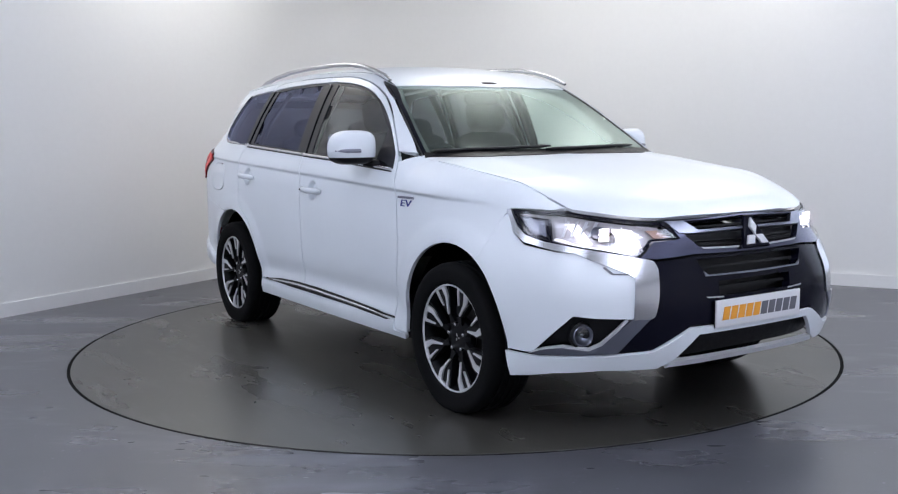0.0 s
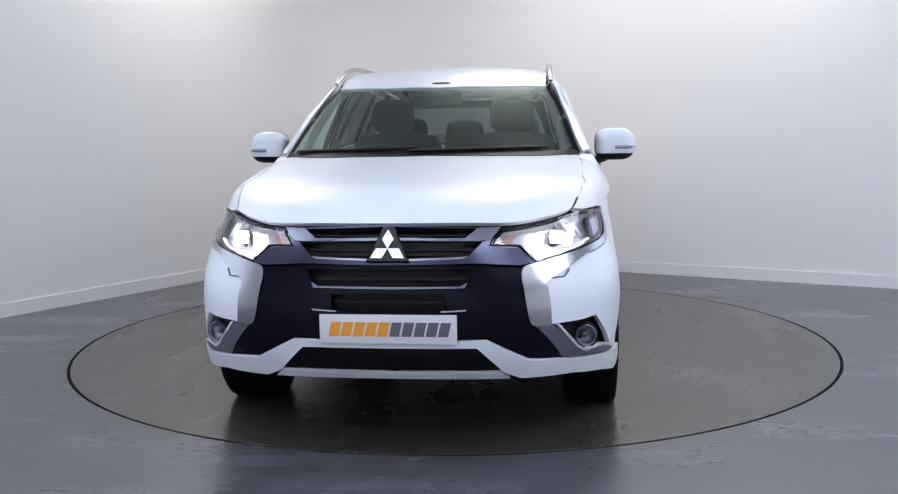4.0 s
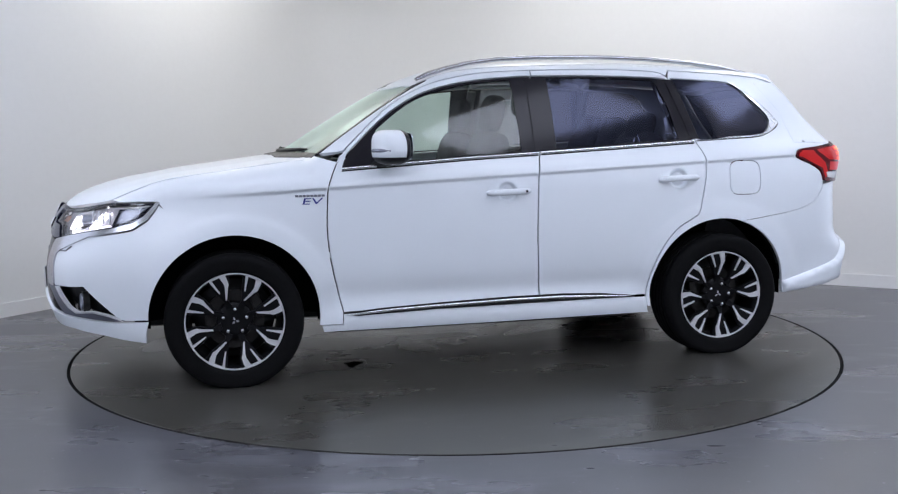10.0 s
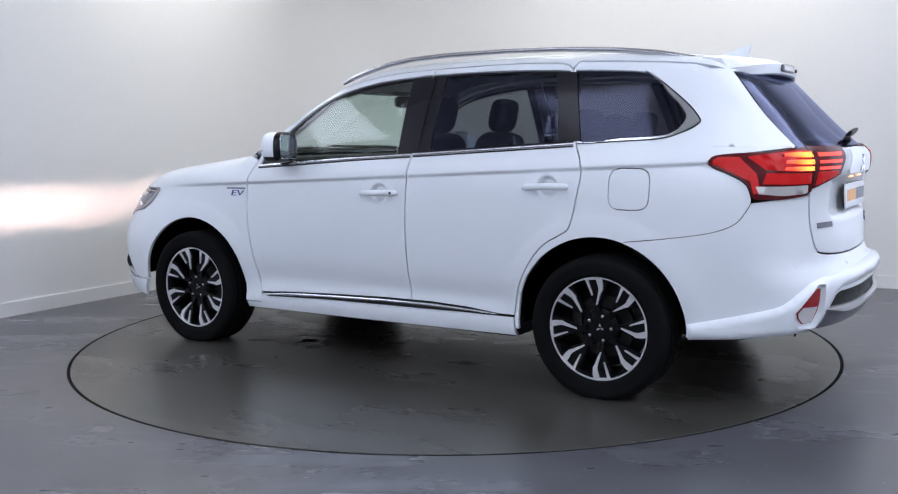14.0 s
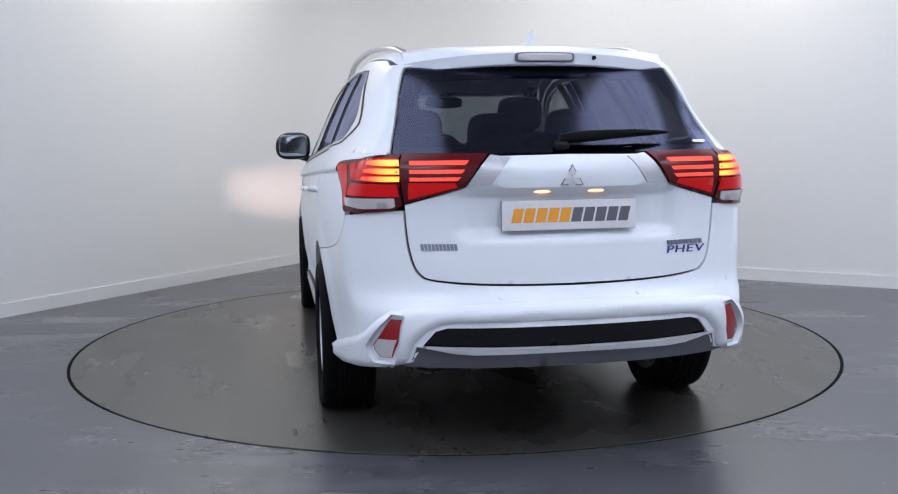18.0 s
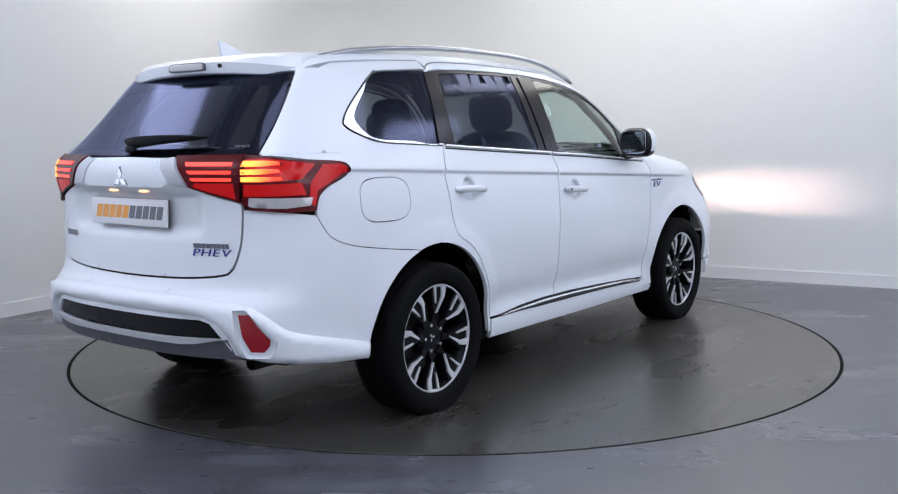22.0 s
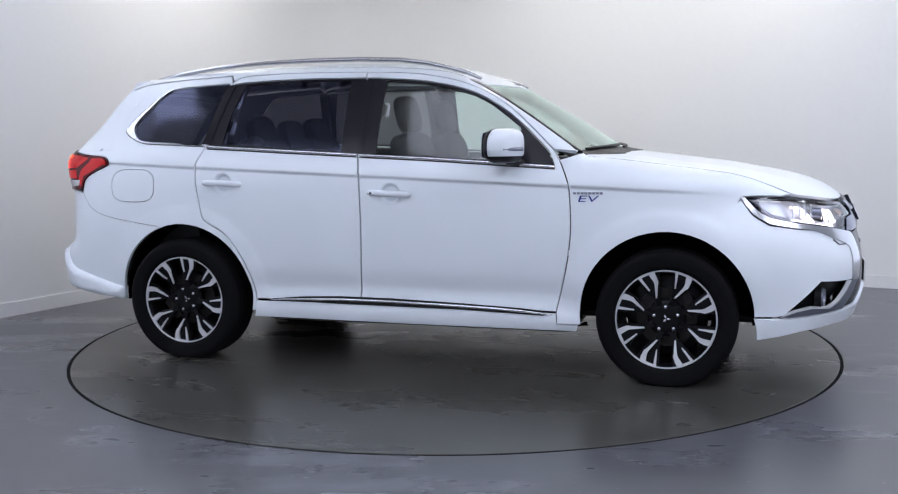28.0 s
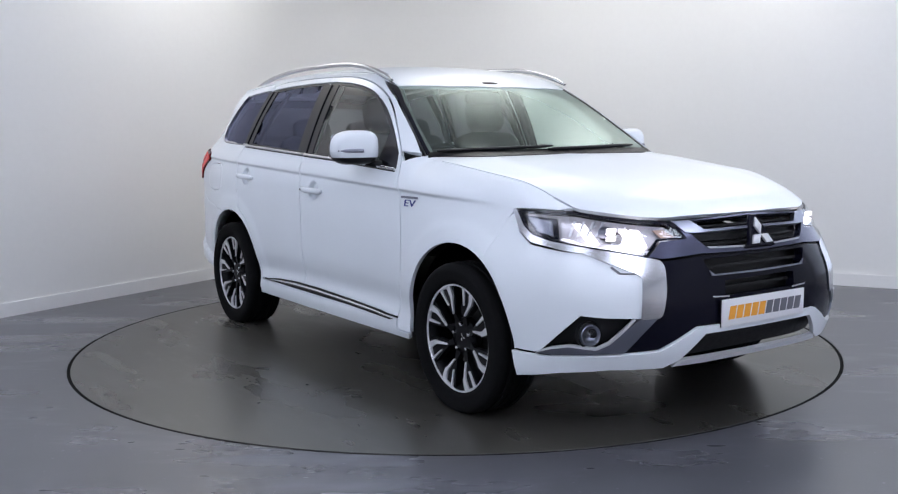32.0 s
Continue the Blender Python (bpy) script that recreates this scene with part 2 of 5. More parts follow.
TAIL = spline([0.15, 0.25, 0.35, 0.45, 0.55, 0.60, 0.64, 0.68, 0.75, 0.85, 1.0, 1.08, 1.14, 1.175, 1.5, 1.7],
              [-2.12, -2.22, -2.33, -2.37, -2.375, -2.362, -2.324, -2.314, -2.312, -2.305, -2.31, -2.325, -2.315, -2.275, -1.95, -1.75], 0.02)
SCREEN_X = spline([1.0, 1.187, 1.297, 1.4, 1.495, 1.6], [1.28, 0.985, 0.812, 0.643, 0.478, 0.28], 0.03)
ARCH = ((1.325, 0.345), (-1.335, 0.345))


def crease(x):
    """The height of the shoulder crease along the side."""
    return 1.010 - 0.046 * (x - 0.45)


def half_width(x, z):
    w = SIDE(z)
    up = step(z, 1.0, 1.3)
    gate = step(z, 1.07, 1.38)
    w = w - (0.068 + 0.10 * gate) * np.maximum((-x - 1.25) / 0.8, 0) ** 2.5          # tail drawn in
    w = w - 0.045 * up * np.maximum((x - 0.0) / 0.9, 0) ** 2                      # pillars drawn in
    w = w - 0.075 * step(z, 0.68, 0.98) * np.maximum((x - 1.0) / 0.68, 0) ** 2    # wings drawn in above
    w = w + 0.016 * step(x, 1.3, 1.75) * step(z, 0.75, 0.55)                      # bumper corner stands out
    for ax, az in ARCH:
        r = np.hypot(x - ax, z - az)
        w = w + 0.008 * bell((r - 0.42) / 0.07) * step(z, 0.35, 0.5)
        w = w + 0.005 * step(r, 0.540, 0.485) * step(z, 0.35, 0.5)                # flared arch lip
    zc = crease(x)
    w = w + 0.014 * step(z, zc - 0.020, zc - 0.002) * step(z, zc + 0.12, zc) * step(x, 1.60, 1.1) * step(x, -2.06, -1.88)   # shoulder crease
    w = w - 0.014 * bell((z - 0.43) / 0.06) * step(x, 0.95, 0.75) * step(x, -1.0, -0.8)                           # hollow above the sill
    return w


def body(p):
    """Below nought inside the car's outer skin."""
    x, y, z = p[..., 0], np.abs(p[..., 1]), p[..., 2]
    side = y - half_width(x, z)
    full_face = step(z, 0.85, 0.6)
    nose = x - (NOSE(z) - 0.60 * (np.minimum(y, 1.0) ** 2.8 * (1 - full_face) + np.minimum(y, 1.0) ** 4.0 * full_face))
    scoop = 0.036 * step(z, 0.845, 0.880) * step(z, 1.04, 1.028) * step(y, 0.46, 0.37)
    tail = (TAIL(z) + 0.37 * np.minimum(y, 1.0) ** 2.9 + scoop) - x
    bonnet = z - (BONNET(x) - (0.022 + 0.060 * step(x, 1.60, 2.0)) * (y / 0.75) ** 3.0 + 0.006 * bell((y - 0.52) / 0.08) * step(x, 2.1, 1.7))
    roof = z - (ROOF(x) - 0.03 * (y / 0.55) ** 2.4)
    screen = (x - (SCREEN_X(z) - 0.26 * y * y)) * 0.55
    low = smax(smax(smax(side, nose, 0.16), bonnet, 0.10), tail, 0.10)
    cab = np.maximum(smax(smax(smax(side, roof, 0.07), screen, 0.05), tail, 0.06), 1.0 - z)
    return np.minimum(low, cab)


def shoot(origin, way, far=1.6):
    """The points where rays from inside leave the body."""
    lo, hi = np.zeros(len(origin)), np.full(len(origin), far)
    for _ in range(26):
        mid = (lo + hi) / 2
        inside = body(origin + way * mid[:, None]) < 0
        lo, hi = np.where(inside, mid, lo), np.where(inside, hi, mid)
    return origin + way * ((lo + hi) / 2)[:, None]


def skin_normal(p):
    e, out = 0.002, np.empty_like(p)
    for a in range(3):
        d = np.zeros(3)
        d[a] = e
        out[:, a] = body(p + d) - body(p - d)
    return out / np.maximum(np.linalg.norm(out, axis=1), 1e-9)[:, None]


def rays(space, uv):
    u, v = uv[:, 0], uv[:, 1]
    o, w = np.zeros((len(u), 3)), np.zeros((len(u), 3))
    if space == "s":                      # from the side: x, z
        o[:, 0], o[:, 2], w[:, 1] = u, v, 1
    elif space == "m":                    # from the other side: x, z
        o[:, 0], o[:, 2], w[:, 1] = u, v, -1
    elif space == "t":                    # from the top: x, y
        o[:, 0], o[:, 1], o[:, 2], w[:, 2] = u, v, 0.75, 1
    elif space == "c":                    # on the roof and pillars: x, angle round the car's long axis
        o[:, 0], o[:, 2], w[:, 1], w[:, 2] = u, 1.15, np.sin(v / 0.7), np.cos(v / 0.7)
    elif space == "f":                    # from the front: y, z
        o[:, 0], o[:, 1], o[:, 2], w[:, 0] = 0.25, u, v, 1
    elif space == "r":                    # from the rear: y, z
        o[:, 0], o[:, 1], o[:, 2], w[:, 0] = -1.0, u, v, -1
    elif space == "nose":                 # round the front corner: angle, z
        o[:, 0], o[:, 2], w[:, 0], w[:, 1] = 1.25, v, np.cos(u), np.sin(u)
    elif space == "tail":                 # round the rear corner: angle, z
        o[:, 0], o[:, 2], w[:, 0], w[:, 1] = -1.35, v, -np.cos(u), np.sin(u)
    return o, w


def on_skin(space, uv):
    uv = np.array(uv, float).reshape(-1, 2)
    o, w = rays(space, uv)
    return shoot(o, w, 2.6)


def to_space(space, p):
    x, y, z = p[:, 0], p[:, 1], p[:, 2]
    if space == "s":
        return np.stack([x, z], 1)
    if space == "t":
        return np.stack([x, y], 1)
    if space == "c":
        return np.stack([x, 0.7 * np.arctan2(y, z - 1.15)], 1)
    if space in "fr":
        return np.stack([y, z], 1)
    return np.stack([np.arctan2(y, x - 1.25 if space == "nose" else -1.35 - x), z], 1)


def bow(*pts, n=8):
    """A smooth run of points (the first word of each says from where it is seen)."""
    out = []
    for a, b, c, d in zip((pts[0],) + pts, pts, pts[1:], pts[2:] + (pts[-1],)):
        if b[0] != c[0]:
            out.append(b)
            continue
        for k in range(n):
            t = k / n
            q = [0.5 * (2 * b[i] + ((c[i] - a[i]) if a[0] == b[0] else (c[i] - b[i])) * t
                        + ((2 * a[i] - 5 * b[i] + 4 * c[i] - d[i]) if a[0] == b[0] and d[0] == b[0] else 0) * t * t
                        + ((3 * b[i] - a[i] - 3 * c[i] + d[i]) if a[0] == b[0] and d[0] == b[0] else 0) * t ** 3)
                 for i in (1, 2)]
            if not (a[0] == b[0] and d[0] == b[0]):
                q = [b[i] + (c[i] - b[i]) * t for i in (1, 2)]
            out.append((b[0], *q))
    return out + [pts[-1]]


def outline_in(space, pts, gap, fine):
    """The outline in a panel's own plane, cut into short pieces and drawn in by half a gap."""
    p3 = np.empty((len(pts), 3))
    for kind in set(q[0] for q in pts):
        at = [i for i, q in enumerate(pts) if q[0] == kind]
        p3[at] = on_skin(kind, [pts[i][1:] for i in at])
    loop = []
    for a, b in zip(p3, np.roll(p3, -1, 0)):
        n = max(1, int(np.linalg.norm(b - a) / fine))
        ua, ub = to_space(space, np.stack([a, b]))
        loop += [ua + (ub - ua) * k / n for k in range(n)]
    q = np.array(loop)
    keep = np.linalg.norm(q - np.roll(q, 1, 0), axis=1) > 1e-4
    q = q[keep]
    area = np.sum(q[:, 0] * np.roll(q[:, 1], -1) - q[:, 1] * np.roll(q[:, 0], -1))
    if area < 0:
        q = q[::-1]
    t = np.roll(q, -1, 0) - np.roll(q, 1, 0)
    t /= np.maximum(np.linalg.norm(t, axis=1), 1e-9)[:, None]
    return q + gap * np.stack([-t[:, 1], t[:, 0]], 1)


def within(q, pts):
    x, y = pts[:, 0][:, None], pts[:, 1][:, None]
    x0, y0 = q[:, 0], q[:, 1]
    x1, y1 = np.roll(x0, -1), np.roll(y0, -1)
    cross = ((y0 > y) != (y1 > y)) & (x < (x1 - x0) * (y - y0) / np.where(y1 == y0, 1e-12, y1 - y0) + x0)
    return cross.sum(1) % 2 == 1


def full(half):
    """A half outline, from the car's middle round its left side back to the middle, made whole."""
    other = [("m" if k == "s" else k, *((u, -v) if k == "t" else (-u, v) if k in "fr" else (u, v))) for k, u, v in half]
    return half + other[::-1]


def panel(name, space, pts, mat, parent, label="", holes=(), gap=0.0027, lift=0.0, depth=0.02, fine=0.02, cell=0.035, both=True, dents=(), flip=False, soft=0.0):
    """A sheet of the car's skin inside an outline, with turned-in edges. both: also its mirror image on the other side."""
    outer = outline_in(space, pts, gap, fine)
    inner = [outline_in(space, h, -gap, fine) for h in holes]
    loops = [outer] + inner
    lo, hi = outer.min(0), outer.max(0)
    gx, gy = np.meshgrid(np.arange(lo[0], hi[0], cell), np.arange(lo[1], hi[1], cell))
    g = np.stack([gx.ravel() + (np.arange(gx.size) % 7) * 1e-5, gy.ravel()], 1)
    if space == "s" and cell < 0.03:
        g = g[np.abs(g[:, 1] - crease(g[:, 0]) + 0.008) > 0.028]
        for dz in (-0.034, -0.026, -0.020, -0.015, -0.011, -0.007, -0.002, 0.004, 0.014):
            a = np.arange(lo[0], hi[0], 0.016)
            g = np.concatenate([g, np.stack([a, crease(a) + dz], 1)])
        for ax, az in ARCH:
            for k in range(6):
                a = np.arange(0.0, math.pi, 0.035) + 0.017 * (k % 2)
                g = np.concatenate([g, np.stack([ax + (0.480 + 0.010 * k) * np.cos(a), az + (0.480 + 0.010 * k) * np.sin(a)], 1)])
    for u, v, ru, rv, _ in dents:
        g = g[((g[:, 0] - u) / ru) ** 2 + ((g[:, 1] - v) / rv) ** 2 > 1.3]
        for k in range(1, 11):
            a = np.arange(0, 2 * math.pi, 2 * math.pi / (6 * k))
            g = np.concatenate([g, np.stack([u + ru * k / 9.5 * np.cos(a), v + rv * k / 9.5 * np.sin(a)], 1)])
    ok = within(outer, g)
    for h in inner:
        ok &= ~within(h, g)
    g = g[ok]
    rim = np.concatenate(loops)
    if len(g):
        dist = np.min(np.linalg.norm(g[:, None] - rim[None], axis=2), axis=1)
        g = g[dist > 0.45 * min(fine, cell)]
    uv = np.concatenate([rim, g])
    edges, s = [], 0
    for l in loops:
        edges += [(s + i, s + (i + 1) % len(l)) for i in range(len(l))]
        s += len(l)
    vs, es, fs, orig, _, _ = delaunay_2d_cdt([Vector(v) for v in uv], edges, [], 0, 1e-6)
    uv2 = np.array([tuple(v) for v in vs])
    tri = np.array([f for f in fs if len(f) == 3])
    cen = uv2[tri].mean(1)
    ok = within(outer, cen)
    for h in inner:
        ok &= ~within(h, cen)
    tri = tri[ok]
    p = on_skin(space, uv2)
    n = skin_normal(p)
    rise = np.full(len(p), lift)
    if soft:                              # the outer edge falls off in a round shoulder
        r = np.min(np.linalg.norm(uv2[:, None] - outer[None], axis=2), axis=1)
        rise = lift * np.sin(np.clip(r / soft, 0.04, 1) * math.pi / 2)
    top = p + n * rise[:, None]
    for u, v, ru, rv, deep in dents:
        r = np.sqrt(((uv2[:, 0] - u) / ru) ** 2 + ((uv2[:, 1] - v) / rv) ** 2)
        top = top - n * (deep * step(r, 1.0, 0.72))[:, None]
    a, b, c = top[tri[:, 0]], top[tri[:, 1]], top[tri[:, 2]]
    if np.sum(np.cross(b - a, c - a) * n[tri[:, 0]]) < 0:
        tri = tri[:, ::-1]
    count = {}
    for t in tri:
        for i in range(3):
            e = (int(t[i]), int(t[(i + 1) % 3]))
            count[e] = count.get(e, 0) + 1
    rim_edges = [e for e in count if (e[1], e[0]) not in count]
    verts = [tuple(v) for v in top]
    faces = [tuple(int(i) for i in t) for t in tri]
    low = {}
    if depth:
        start = {}
        for e in rim_edges:
            for i in e:
                if i not in start:
                    start[i] = len(verts)
                    verts.append(tuple(top[i]))
                    low[i] = len(verts)
                    verts.append(tuple(top[i] - n[i] * depth))
        for a, b in rim_edges:
            faces.append((start[b], start[a], low[a], low[b]))
    obs = [] if flip else [link_mesh(name, verts, faces, mat, parent, label)]
    if both or flip:
        obs.append(link_mesh(name, [(x, -y, z) for x, y, z in verts], [f[::-1] for f in faces], mat, parent, label))
    return obs


# ---- the hall ----
WALL = material("white_wall_paint", (0.80, 0.80, 0.79), 0.7, 0, 0, 25, 0.015, bump=0.12, bump_scale=90, coarse=0.6)
SKIRT = material("white_skirting", (0.80, 0.80, 0.80), 0.4, 0, 0, 30, 0.02)
CEIL = material("white_ceiling", (0.8, 0.8, 0.79), 0.9, 0, 0, 20, 0.02)
CORNER = Vector((-1.164, 4.219))
DIR_L = Vector((-0.5105, -0.8599))      # along the left wall, away from the corner
DIR_R = Vector((0.8729, -0.4879))       # along the right wall
HEIGHT = 3.3


def wall_line():
    """Left wall, coved corner, right wall, and plain walls that close the hall behind the camera."""
    t = 0.85
    pts = [CORNER + DIR_L * 10.5]
    a, b = CORNER + DIR_L * t, CORNER + DIR_R * t
    for i in range(17):
        k = i / 16
        pts.append(a * (1 - k) ** 2 + CORNER * (2 * k * (1 - k)) + b * k * k)
    pts.append(CORNER + DIR_R * 9.5)
    return pts


def wall_sheet(name, line, z0, z1, thick, mat, label, bevel=0.0):
    bm = bmesh.new()
    rows = []
    for i, p in enumerate(line):
        d = (line[min(i + 1, len(line) - 1)] - line[max(i - 1, 0)]).normalized()
        n = Vector((-d.y, d.x))
        q = p + n * thick
        prof = [(p, z0), (p, z1 - bevel), (p + n * bevel * (1 if thick > 0 else -1), z1), (q, z1), (q, z0)] if bevel else [(p, z0), (p, z1), (q, z1), (q, z0)]
        rows.append([bm.verts.new((v.x, v.y, z)) for v, z in prof])
    m = len(rows[0])
    for a, b in zip(rows, rows[1:]):
        for i in range(m):
            bm.faces.new((a[i], b[i], b[(i + 1) % m], a[(i + 1) % m]))
    bm.faces.new(rows[0])
    bm.faces.new(rows[-1][::-1])
    return tagged(part(name, bm, mat, angle=30), label, "wall", kind="structure")


line = wall_line()
wall_sheet("wall_back", line, -0.02, HEIGHT, 0.2, WALL, "plain white painted studio wall with a coved corner")
wall_sheet("baseboard", line, 0.0, 0.10, -0.014, SKIRT, "white painted skirting board along the wall", 0.004)
E1, E2 = line[0], line[-1]
F1 = E1 + DIR_R * 9.5
for nm, p, q in (("wall_front", F1, E1), ("wall_side", E2, E2 + DIR_L * 10.5)):
    wall_sheet(nm, [p, q], -0.02, HEIGHT, 0.2, WALL, "plain white painted wall closing the hall")


def slab(name, z0, z1, mat, label):
    bm = bmesh.new()
    c = [CORNER, E1, E1 + DIR_R * 9.5, E2]
    lo = [bm.verts.new((p.x, p.y, z0)) for p in c]
    hi = [bm.verts.new((p.x, p.y, z1)) for p in c]
    bm.faces.new(lo[::-1])
    bm.faces.new(hi)
    for i in range(4):
        bm.faces.new((lo[i], lo[(i + 1) % 4], hi[(i + 1) % 4], hi[i]))
    return tagged(part(name, bm, mat), label, name, kind="structure")


slab("ceiling", HEIGHT, HEIGHT + 0.1, CEIL, "plain white ceiling with recessed light panels")


def floor_material(name, seed, color, rough, streak, streak_rough):
    """Grey painted concrete: cloudy wear, faint pale streaks, small specks and damp, glossier spots."""
    m = bpy.data.materials.new(name)
    m.use_nodes = True
    nt = m.node_tree
    b = nt.nodes["Principled BSDF"]
    tc = nt.nodes.new("ShaderNodeTexCoord")
    mp = nt.nodes.new("ShaderNodeMapping")
    mp.inputs["Location"].default_value = (seed, seed * 0.7, 0)
    nt.links.new(tc.outputs["Object"], mp.inputs["Vector"])

    def noise_tex(scale, detail, rough=0.55, distort=0.0, stretch=None):
        n = nt.nodes.new("ShaderNodeTexNoise")
        n.inputs["Scale"].default_value, n.inputs["Detail"].default_value = scale, detail
        n.inputs["Roughness"].default_value, n.inputs["Distortion"].default_value = rough, distort
        if stretch:
            st = nt.nodes.new("ShaderNodeMapping")
            st.inputs["Scale"].default_value = stretch
            nt.links.new(mp.outputs[0], st.inputs["Vector"])
            nt.links.new(st.outputs[0], n.inputs["Vector"])
        else:
            nt.links.new(mp.outputs[0], n.inputs["Vector"])
        return n

    def ramp(src, lo, hi, a, c):
        r = nt.nodes.new("ShaderNodeMapRange")
        r.inputs["From Min"].default_value, r.inputs["From Max"].default_value = lo, hi
        r.inputs["To Min"].default_value, r.inputs["To Max"].default_value = a, c
        nt.links.new(src.outputs[0], r.inputs["Value"])
        return r

    def mix(op, a, c):
        k = nt.nodes.new("ShaderNodeMath")
        k.operation = op
        nt.links.new(a.outputs[0], k.inputs[0])
        nt.links.new(c.outputs[0], k.inputs[1])
        return k
    big, mid, fine = noise_tex(0.7, 3, 0.5), noise_tex(3.2, 4, 0.5), noise_tex(160, 2)
    wisp = noise_tex(1.0, 4, 0.6, 0.0, (0.9, 2.6, 1))
    speck = noise_tex(34, 1, 0.5)
    tone = mix("MULTIPLY", ramp(big, 0.3, 0.7, 0.84, 1.16), ramp(mid, 0.3, 0.7, 0.89, 1.11))
    tone = mix("MULTIPLY", tone, ramp(fine, 0.3, 0.7, 0.94, 1.06))
    tone = mix("MULTIPLY", tone, ramp(wisp, 0.52, 0.72, 1.0, 1 + streak))
    tone = mix("MULTIPLY", tone, ramp(speck, 0.735, 0.765, 1.0, 1.7))
    col = nt.nodes.new("ShaderNodeVectorMath")
    col.operation = "SCALE"
    col.inputs[0].default_value = color
    nt.links.new(tone.outputs[0], col.inputs["Scale"])
    nt.links.new(col.outputs[0], b.inputs["Base Color"])
    ro = mix("ADD", ramp(big, 0.3, 0.7, rough - 0.012, rough + 0.03), ramp(mid, 0.25, 0.75, -0.01, 0.02))
    ro = mix("ADD", ro, ramp(wisp, 0.50, 0.66, 0.0, streak_rough))
    nt.links.new(ro.outputs[0], b.inputs["Roughness"])
    b.inputs["Specular IOR Level"].default_value = 0.7
    bp = nt.nodes.new("ShaderNodeBump")
    bp.inputs["Strength"].default_value, bp.inputs["Distance"].default_value = 0.02, 0.001
    nt.links.new(fine.outputs[0], bp.inputs["Height"])
    nt.links.new(bp.outputs[0], b.inputs["Normal"])
    return m


FLOOR = floor_material("grey_painted_floor", 0.0, (0.078, 0.079, 0.090), 0.30, 0.6, -0.09)
DISC = floor_material("grey_turntable_paint", 7.3, (0.047, 0.045, 0.039), 0.285, 0.25, -0.05)
PIT = material("ring_gap_black", (0.004, 0.004, 0.004), 0.9, spec=0.1)
RING = 2.2437


bm = bmesh.new()
N = 160
rim = [bm.verts.new((RING * math.cos(2 * math.pi * i / N), RING * math.sin(2 * math.pi * i / N), 0)) for i in range(N)]
low = [bm.verts.new((v.co.x, v.co.y, -0.05)) for v in rim]
far = [bm.verts.new((14 * math.cos(2 * math.pi * i / N), 14 * math.sin(2 * math.pi * i / N), 0)) for i in range(N)]
for i in range(N):
    j = (i + 1) % N
    bm.faces.new((rim[i], far[i], far[j], rim[j]))
    bm.faces.new((rim[i], rim[j], low[j], low[i]))
bm.faces.new(low)
tagged(part("floor", bm, FLOOR, angle=30), "worn grey painted concrete floor with a round pit", "floor", kind="structure")

turntable = tagged(new("turntable"), "round grey floor turntable flush with the floor", "turntable")
bm = lathe([(0.0001, 0.0), (RING - 0.020, 0.0), (RING - 0.019, -0.001), (RING - 0.019, -0.04)], 160, pose(0, 0, 0, 90))
part("deck", bm, DISC, turntable)
# shade of the open groove round the deck, laid in as a black ring
bm = lathe([(RING - 0.0185, -0.045), (RING - 0.0185, -0.002), (RING - 0.001, -0.002), (RING - 0.001, -0.045)], 160, pose(0, 0, 0, 90))
part("edge_seal", bm, PIT, turntable, "black ring that stands for the dark gap round the edge", angle=30)

# water that dripped from the car onto the deck
WET = material("still_water", (0.042, 0.040, 0.035), 0.265, 0, 0, 6, 0.06, spec=0.7)
rng = random.Random(5)
for x, y, r, long in ((-1.88, -0.24, 0.17, 1.5), (-2.02, 0.10, 0.07, 1.8), (-0.57, -0.09, 0.12, 1.7), (-0.95, -0.12, 0.13, 1.6), (0.90, 0.54, 0.16, 1.4), (0.66, 0.60, 0.08, 1.6),
                      (1.72, -0.35, 0.13, 1.7), (1.55, -0.20, 0.06, 1.5), (0.3, 0.2, 0.10, 1.9), (-1.5, -0.85, 0.07, 1.8), (0.75, -1.2, 0.06, 1.9)):
    ph = [rng.uniform(0, 6.3) for _ in range(5)]
    turn = rng.uniform(0, 3.1)
    ring = []
    for i in range(56):
        a = 2 * math.pi * i / 56
        k = r * (1 + 0.28 * math.sin(2 * a + ph[0]) + 0.22 * math.sin(3 * a + ph[1]) + 0.12 * math.sin(5 * a + ph[2]) + 0.05 * math.sin(9 * a + ph[3]) + 0.02 * math.sin(14 * a + ph[4]))
        u, v = k * long * math.cos(a), k * math.sin(a)
        ring.append((x + u * math.cos(turn) - v * math.sin(turn), y + u * math.sin(turn) + v * math.cos(turn)))
    bm = bmesh.new()
    low = [bm.verts.new((p, q, 0.0002)) for p, q in ring]
    top = [bm.verts.new((x + (p - x) * 0.92, y + (q - y) * 0.92, 0.0005)) for p, q in ring]
    mid = bm.verts.new((x, y, 0.0005))
    for i in range(56):
        j = (i + 1) % 56
        bm.faces.new((low[i], low[j], top[j], top[i]))
        bm.faces.new((top[i], top[j], mid))
    part("water_patch", bm, WET, turntable, "shallow patch of dripped water", angle=80)


